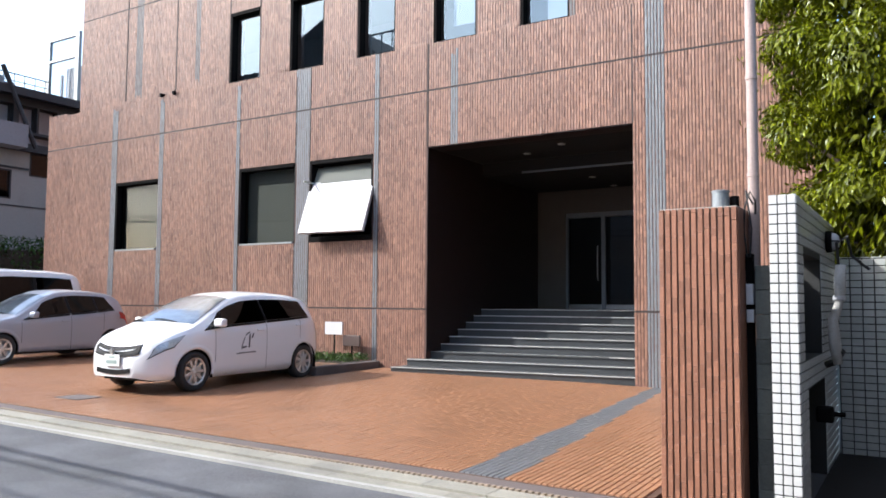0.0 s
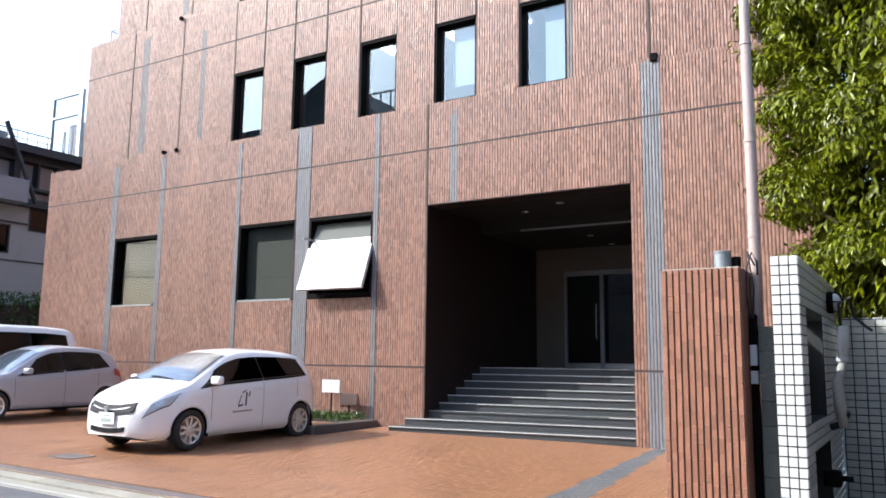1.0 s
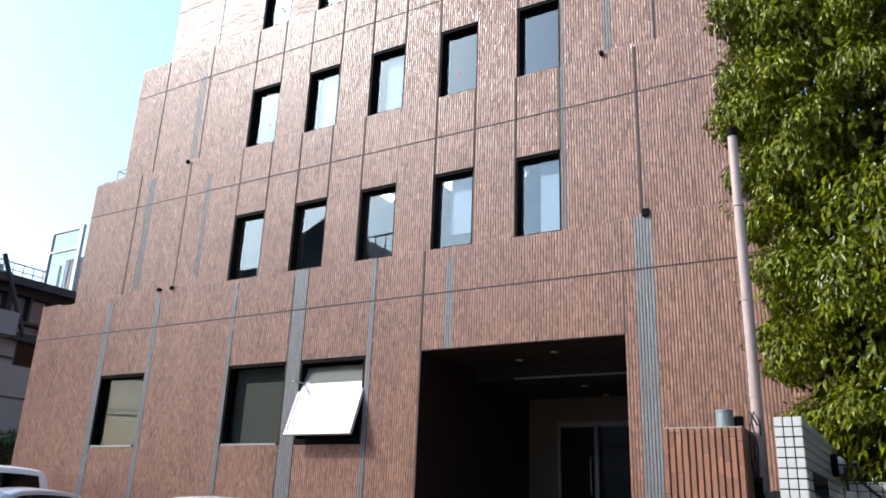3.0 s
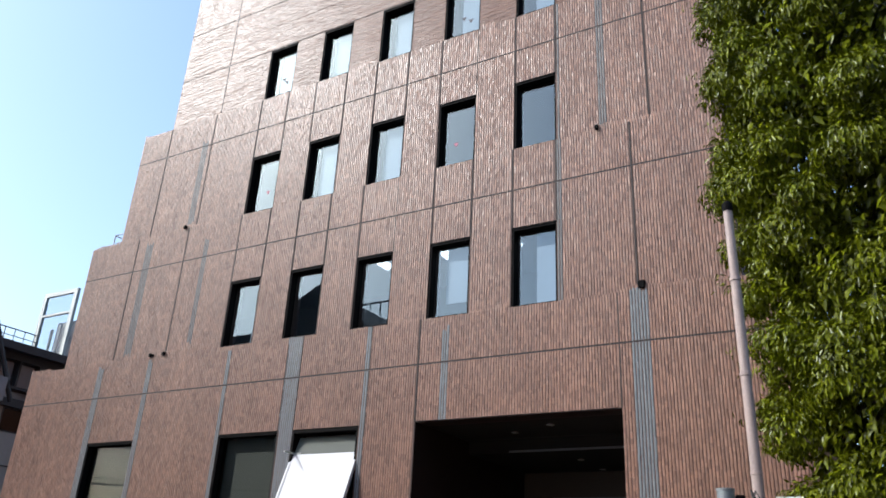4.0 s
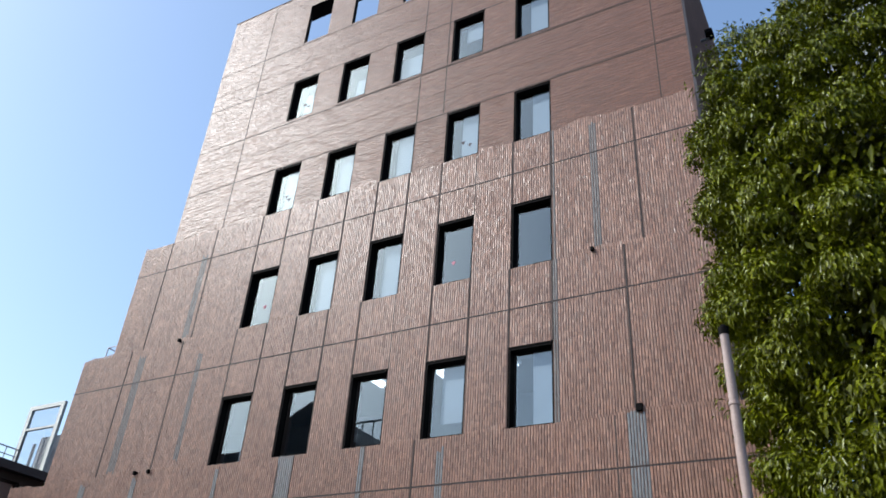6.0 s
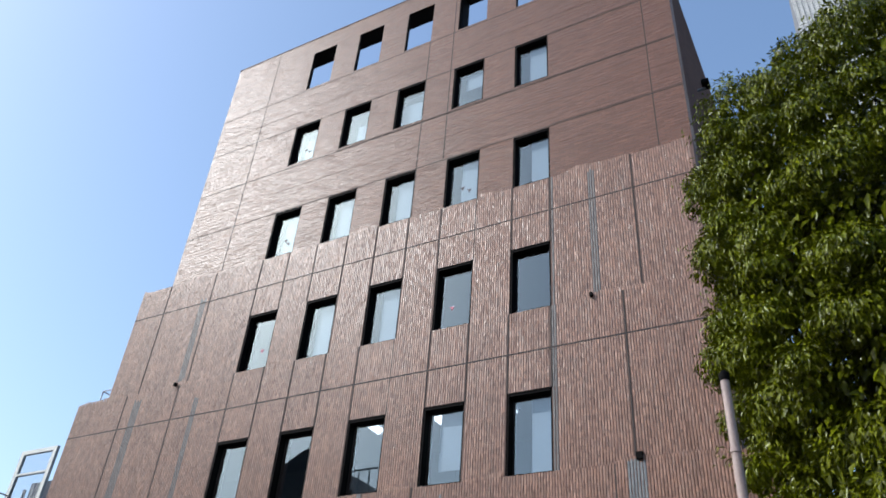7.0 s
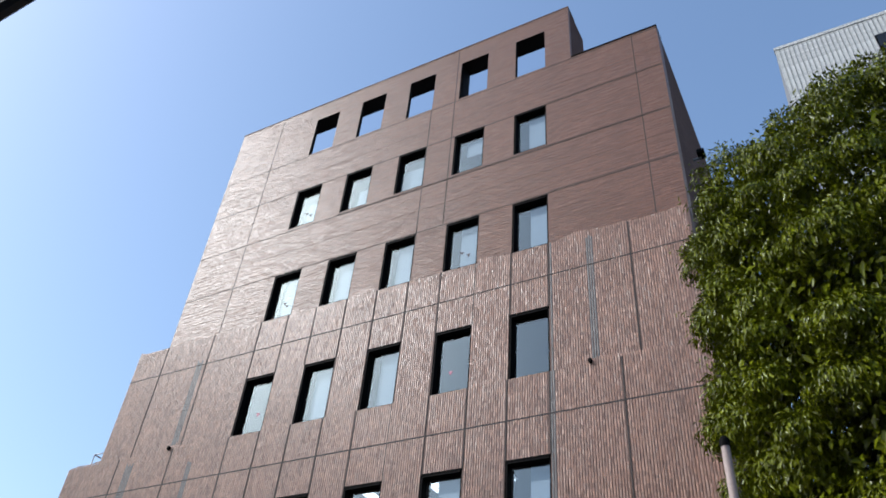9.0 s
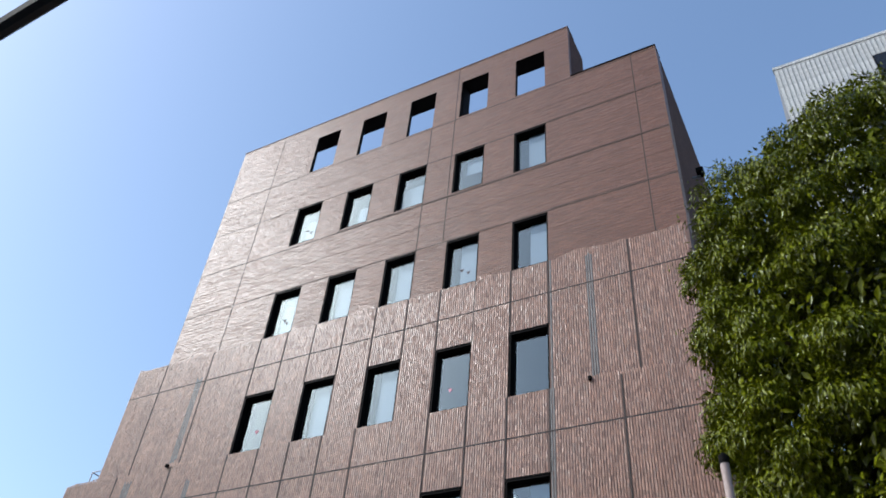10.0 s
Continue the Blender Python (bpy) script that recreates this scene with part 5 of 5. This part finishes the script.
for c, s in clumps[::4]:
    z0 = max(1.2, c[2] - 1.4)
    m = c * 0.5
    m[2] = z0 + (c[2] - z0) * 0.35
    limb = tube(bmesh.new(), [(0.02, 0.02, z0), tuple(m), tuple(c)], [0.07, 0.045, 0.015], 6)
    part("limb", limb, BARK, tree)
pts = []
for c, s in clumps:
    out = c - np.array((0, 0, c[2]))
    out = out / (np.linalg.norm(out) + 1e-6)
    n = int(3300 * (s / 0.55) ** 2)
    d = r.normal(0, 1, (n, 3))
    d /= np.linalg.norm(d, axis=1)[:, None]
    # ragged lobes: the upper, outer side carries the leaves, the underside is thin
    keep = (d @ out > -0.35) & (d[:, 2] > -0.5) | (d[:, 2] > 0.45)
    d = d[keep]
    lobe = 1 + 0.13 * np.sin(d[:, 0] * 5 + c[0] * 9) * np.sin(d[:, 1] * 5 + c[2] * 7) + 0.1 * np.sin(d[:, 2] * 7 + c[1] * 5)
    rad = s * lobe * (1 - 0.32 * r.rand(len(d)) ** 2) * (1 + 0.07 * r.normal(0, 1, len(d)))
    p = c + d * rad[:, None] * np.array((1, 1, 0.85))
    pts += list(zip(p, d))
# loose sprays past the outline
for k in range(240):
    c, s = clumps[r.randint(len(clumps))]
    d = r.normal(0, 1, 3) + np.array((c[0], c[1], 1.0)) * 0.5
    d /= np.linalg.norm(d)
    for _ in range(16):
        pts.append((c + d * (s + r.uniform(-0.05, 0.22)) + r.normal(0, 0.05, 3), d))
# inner leaves in the shade
inner = []
for _ in range(60000):
    z = r.uniform(2.1, 10.3)
    a = r.uniform(0, 6.283)
    R = crown_radius(z) * math.sqrt(r.rand()) * 0.84
    inner.append((np.array((R * math.cos(a), R * math.sin(a), z)), np.array((math.cos(a), math.sin(a), 0.2))))
leaves("inner_foliage", inner, 0.17, 0.038, LEAF, tree, 18, "shaded inner foliage", drape=True)
leaves("crown", pts, 0.092, 0.016, LEAF, tree, 8, "dense bright green drooping foliage", drape=True)

# ---- white tiled tower behind the tree ----
tw = thing("white_tower", (12.0, 22.0, 0), "tall white tiled apartment tower with dark windows", "building")
TW = brick_mat("white_tower_tile", (0.42, 0.43, 0.43), (0.27, 0.28, 0.29), 0.21, 0.21, 0.5, 0.3, shift=0.0)
TW_GROOVE = mat("grey_tower_groove", (0.17, 0.175, 0.185), 0.8)
part("wall", boxes((-5.9, 9, 0, 14, -0.3, 45.2)), TW_GROOVE, tw)
part("parapet", boxes((-5.95, 9.05, -0.09, 0.3, 45.2, 45.45)), TW, tw)
rm_ = bpy.data.meshes.new("tile_column")
_b = boxes((0, 0.225, -0.05, 0.0, 0, 30.0))
_b.to_mesh(rm_)
_b.free()
rm_.materials.append(TW)
for i in range(55):
    o = new("tile_column", rm_)
    o.parent = tw
    o.location = (-5.9 + i * 0.27, -0.002, 15.15)
for ix in range(4):
    for iz in range(3):
        wx, wz = -0.5 + ix * 3.0, 41.5 - iz * 3.6
        wn = part("window", boxes((wx, wx + 1.7, -0.09, 0.02, wz, wz + 2.0)), BLACK_METAL, tw)
        part("pane", pane_quad(wx + 0.06, wx + 1.64, -0.10, wz + 0.06, wz + 1.94), DARK_PANE, wn)

# ---- houses beyond the far end of the building ----
hs = thing("neighbour_house", (-24.9, 0, 0), "pale house with a dark timber upper storey and roof railing", "house", turn=90)
PLASTER = mat("pale_plaster", (0.30, 0.28, 0.265), 0.85, var=0.08, scale=1, bump=0.1, stain=0.25)
DARKWOOD = mat("dark_cladding", (0.022, 0.021, 0.025), 0.6, var=0.3)
GLAZE = mat("frosted_pane", (0.24, 0.24, 0.26), 0.3, var=0.15, scale=2)
part("wall", wall_with_holes(-7, 14, -0.3, 7.0, 0, 0.3, [(2.6, 3.36, 5.15, 6.25), (4.05, 5.4, 6.1, 7.0)]), PLASTER, hs)
part("wall_band", boxes((-7, 4.0, -0.05, -0.001, 6.3, 6.38)), DARKWOOD, hs, "dark band")
part("wall_line", boxes((-7, 14, -0.03, -0.001, 4.88, 4.93)), DARKWOOD, hs)
part("upper_wall", wall_with_holes(-7, 14, 7.0, 9.0, -0.25, 0.2, [(3.42, 4.12, 7.75, 8.72), (4.2, 4.95, 7.75, 8.72), (3.42, 4.95, 7.3, 7.65), (1.5, 3.2, 7.3, 8.7)]), DARKWOOD, hs)
part("roof", boxes((-7.4, 14.4, -0.75, 8, 9.0, 9.22), (-7.4, 14.4, -0.8, -0.75, 8.95, 9.25)), DARKWOOD, hs)
part("balcony", boxes((-7, 3.4, -0.9, -0.26, 7.0, 7.12), (-7, 3.4, -0.95, -0.9, 7.0, 7.85)), GLAZE, hs)
for a, b, c, d in ((3.42, 4.12, 7.75, 8.72), (4.2, 4.95, 7.75, 8.72), (3.42, 4.95, 7.3, 7.65), (1.5, 3.2, 7.3, 8.7), (2.6, 3.36, 5.15, 6.25), (4.05, 5.4, 6.1, 7.0)):
    wn = part("window", wall_with_holes(a, b, c, d, -0.02, 0.1, [(a + 0.05, b - 0.05, c + 0.05, d - 0.05)]), DARKWOOD, hs)
    part("pane", pane_quad(a + 0.05, b - 0.05, 0.05, c + 0.05, d - 0.05), DARK_PANE if d < 7.1 else GLAZE, wn)
part("brace", tube(bmesh.new(), [(2.4, -0.85, 9.9), (3.9, -0.6, 7.1)], 0.09), DARKWOOD, hs)
part("inner_wall", boxes((-6.9, 13.9, 0.6, 0.7, 0, 8.95)), DARKWOOD, hs)
rb = bmesh.new()
for i in range(14):
    tube(rb, [(-1 + i * 0.4, -0.55, 9.2), (-1 + i * 0.4, -0.55, 9.75)], 0.02, 6)
tube(rb, [(-1, -0.55, 9.75), (4.4, -0.55, 9.75)], 0.025, 6)
tube(rb, [(-1, -0.55, 9.48), (4.4, -0.55, 9.48)], 0.018, 6)
part("roof_railing", rb, ZINC, hs)
SLATE = mat("pale_roof_slate", (0.20, 0.20, 0.22), 0.6, var=0.15)
bm = bmesh.new()
for k in range(5):
    box(bm, -1.5, 4.0 - 0.36 * k, 0.4 + 0.1 * k, 5, 9.2 + 0.24 * k, 9.44 + 0.24 * k)
part("stepped_roof", bm, SLATE, hs, "pale stepped roof")
gt = thing("glass_stair_tower", (-32.2, 9.0, 0), "glazed stair tower in a pale steel frame", "tower")
part("frame", boxes((-0.1, 0.15, 0, 0.15, 0, 14.2), (2.25, 2.5, 0, 0.15, 0, 14.2), (0.15, 2.25, 0, 0.15, 14.0, 14.2), (0.15, 2.25, 0, 0.15, 12.95, 13.05)), ZINC, gt)
part("pane", pane_quad(0.15, 2.25, 0.06, 0, 14.0), glass("tower_glass", (0.62, 0.68, 0.74), boost=0.4), gt)
part("core", boxes((0.2, 2.2, 0.9, 2.4, 0, 12.9)), mat("blue_grey_panel", (0.075, 0.088, 0.115), 0.7), gt)
for k in range(3):
    part("post", boxes((0.5 + 0.6 * k, 0.62 + 0.6 * k, 0.4, 0.5, 0, 12.4 + 0.25 * (k % 2))), PAINT_WHITE, gt)
hd = thing("hedge", (-23.6, 3.5, gz(-20, 1)), "dark clipped hedge along the neighbouring plot", "hedge")
r = np.random.RandomState(6)
cs = []
for _ in range(11000):
    cs.append(((r.uniform(-8, 5), r.uniform(-0.6, 0.6), r.uniform(0, 1.9) ** 1.0), (0, -0.6, 0.6)))
leaves("foliage", cs, 0.16, 0.04, HEDGE, hd, 2)
part("hedge_base", boxes((-8, 5, -0.35, 0.35, -0.2, 1.4)), SOIL, hd)
hd.location.z += 1.5
hd.rotation_euler.z = radians(90)
part("bank", boxes((-8.5, 6.2, -0.7, 0.9, -1.9, -0.02)), CONCRETE, hd)

# plants and railings on the terraces
for x, y, z, n in ((-16.2, 0.9, 6.5, 500),):
    pt = thing("terrace_plant", (x, y, z), "small green shrub on the terrace edge", "plant")
    cs = [((a, b, c), (0, 0, 1)) for a, b, c in zip(r.normal(0, 0.2, n), r.normal(0, 0.15, n), np.abs(r.normal(0.2, 0.16, n)))]
    leaves("foliage", cs, 0.12, 0.03, LEAF, pt, 4)
    part("pot", lathe(bmesh.new(), [(0.12, -0.1), (0.16, 0.12), (0.15, 0.12)], 16), CONCRETE, pt)
tr = thing("terrace_railing", (-15.2, 0.6, 10.1), "thin white steel terrace railing", "railing")
rb = bmesh.new()
for p, q in (((-0.45, 0, 0), (-0.45, 0, 0.75)), ((0.5, 0, 0), (0.5, 0, 0.75)), ((-0.45, 0, 0.75), (0.5, 0, 0.75)), ((-0.45, 0, 0.4), (0.5, 0, 0.4)), ((-0.45, 0, 0.75), (-0.45, 3, 0.75)), ((0.03, 0, 0), (0.03, 0, 0.75))):
    tube(rb, [p, q], 0.018, 6)
part("rails", rb, PAINT_WHITE, tr)
sc = thing("wall_camera", (XR + 0.02, 2.6, 17.6), "small camera on a bracket at the flank wall", "camera")
part("arm", boxes((-0.02, 0.2, -0.03, 0.03, 0, 0.05)), ZINC, sc)
part("housing", boxes((0.12, 0.32, -0.2, 0.1, 0.05, 0.2), bevel=0.02), BLACK_METAL, sc)

# ---- overhead cables ----
for i, (y, z, rad) in enumerate(((-12.35, 4.6, 0.045), (-12.48, 4.72, 0.012), (-12.54, 4.80, 0.018), (-12.60, 4.84, 0.008), (-14.2, 6.5, 0.03), (-14.9, 6.6, 0.03), (-16.2, 7.4, 0.03))):
    cbm = bmesh.new()
    tube(cbm, [(x, y - 0.02 * x, z + 0.0009 * x * x - 0.07 * (1 if i == 0 else 0)) for x in range(-40, 41, 4)], rad, 8)
    tagged(part("overhead_cable", cbm, RUBBER), "black overhead cable along the street", "cable", group="overhead cables")
for px_ in (-40, 40):
    up = thing("utility_pole", (px_, -13.9 - 0.02 * px_, gz(px_, -13.9) - 0.05), "grey concrete utility pole carrying the cables", "utility pole", "utility poles")
    part("shaft", lathe(bmesh.new(), [(0.17, 0), (0.11, 9.6), (0.02, 9.62)], 16), CONCRETE, up)
    for zz in (6.0, 7.9, 8.0, 8.8):
        part("crossarm", boxes((-0.05, 0.05, -2.6, 2.2, zz - 0.05, zz + 0.05)), ZINC, up)
# houses across the street, behind the camera
for hx_, w_, h_ in ((-34, 16, 10), (-16, 15, 10.8), (2, 17, 9.6), (22, 18, 10.5)):
    oh = thing("street_house", (hx_, -19.5, gz(hx_, -19) - 0.05), "plain grey building across the street", "building", "buildings across the street")
    part("wall", boxes((0, w_, -9, 0, -0.2, h_)), PLASTER, oh)
    part("roof", boxes((-0.2, w_ + 0.2, -9.2, 0.25, h_, h_ + 0.3)), DARKWOOD, oh)
    for i in range(4):
        for j in range(2):
            part("window", boxes((1.4 + i * 3.6, 3.2 + i * 3.6, -0.04, 0.03, 1.6 + j * 3.4, 3.2 + j * 3.4)), GLAZE, oh)

# tall gabled block further back across the street, mirrored in the office windows
gb = thing("gabled_block", (-40, -40, 0), "dark gabled building with a roof railing, far across the street", "building")
bm = bmesh.new()
ring = [(-13, 0), (11, 0), (11, 21.5), (6.5, 21.5), (-1.0, 27.5), (-9, 23.5), (-13, 23.5)]
fr, bk = ([bm.verts.new((x, y, z - 0.2)) for x, z in ring] for y in (0, -12))
bm.faces.new(fr)
bm.faces.new(bk[::-1])
for i in range(len(ring)):
    j = (i + 1) % len(ring)
    bm.faces.new((fr[j], fr[i], bk[i], bk[j]))
bmesh.ops.recalc_face_normals(bm, faces=bm.faces)
part("wall", bm, DARKWOOD, gb)
rb = bmesh.new()
for i in range(9):
    tube(rb, [(2.0 + i * 1.1, 0.3, 21.0), (2.0 + i * 1.1, 0.3, 24.4)], 0.07, 6)
tube(rb, [(2.0, 0.3, 24.4), (10.8, 0.3, 24.4)], 0.09, 6)
part("roof_railing", rb, ZINC, gb)

# ---- single bricks and tiles nearest the street ----
piece = {}


def brick_piece(cell, material, kind, variant, bevel):
    o, u, v, w = (Vector(c) for c in cell)
    key = (kind, material.name, round(u.length, 3), round(v.length, 3), variant)
    if key not in piece:
        rv = random.Random(variant + 5)
        d = w.length
        me = bpy.data.meshes.new(kind)
        lu, lv = u.length, v.length
        e = 0.008 if kind == "tile" else 0.0035
        g = 0.0 if kind == "tile" else 0.0035
        top = [(e, g), (lu - e, g), (lu - e, lv - g), (e, lv - g)]
        t1, t2 = rv.gauss(0, bevel), rv.gauss(0, bevel)
        vs = [(a, b, 0) for a, b in ((0, 0), (lu, 0), (lu, lv), (0, lv))] + [(a, b, d * (1 + t1 * (a / lu - 0.5) + t2 * (b / lv - 0.5))) for a, b in top]
        me.from_pydata(vs, [], [(4, 5, 6, 7), (0, 1, 5, 4), (1, 2, 6, 5), (2, 3, 7, 6), (3, 0, 4, 7)])
        me.materials.append(material)
        piece[key] = me
    ob = new(kind, piece[key])
    ob.matrix_world = Matrix.Translation(o) @ Matrix((u.normalized(), v.normalized(), w.normalized())).transposed().to_4x4()
    return ob


PAVER_ONE = mat("single_paver", (0.29, 0.147, 0.078), 0.38, var=0.18, scale=1.6, bump=0.2, bscale=60, obj=0.2, stain=0.4)
GREY_ONE = mat("single_grey_paver", (0.12, 0.122, 0.125), 0.6, var=0.15, obj=0.2, bump=0.2)
TILE_ONE = mat("single_tile", (0.214, 0.115, 0.080), 0.39, var=0.24, scale=4.0, bump=0.5, bscale=45, obj=0.42, spec=0.5, stretch=(1, 0.2, 1))
TILE_GREY_ONE = mat("single_grey_tile", (0.15, 0.165, 0.18), 0.45, var=0.14, scale=1.5, bump=0.3, bscale=40, obj=0.2)
for i, (cell, band) in enumerate(near_pavers):
    o = brick_piece(cell, GREY_ONE if band else PAVER_ONE, "brick", i % 5, 0.03)
    o.parent = court
for i, (cell, inn, lean) in enumerate(near_tiles):
    o = brick_piece(cell, TILE_GREY_ONE if inn else TILE_ONE, "tile", i % 9, 0.2)
    o.parent = walls[0]
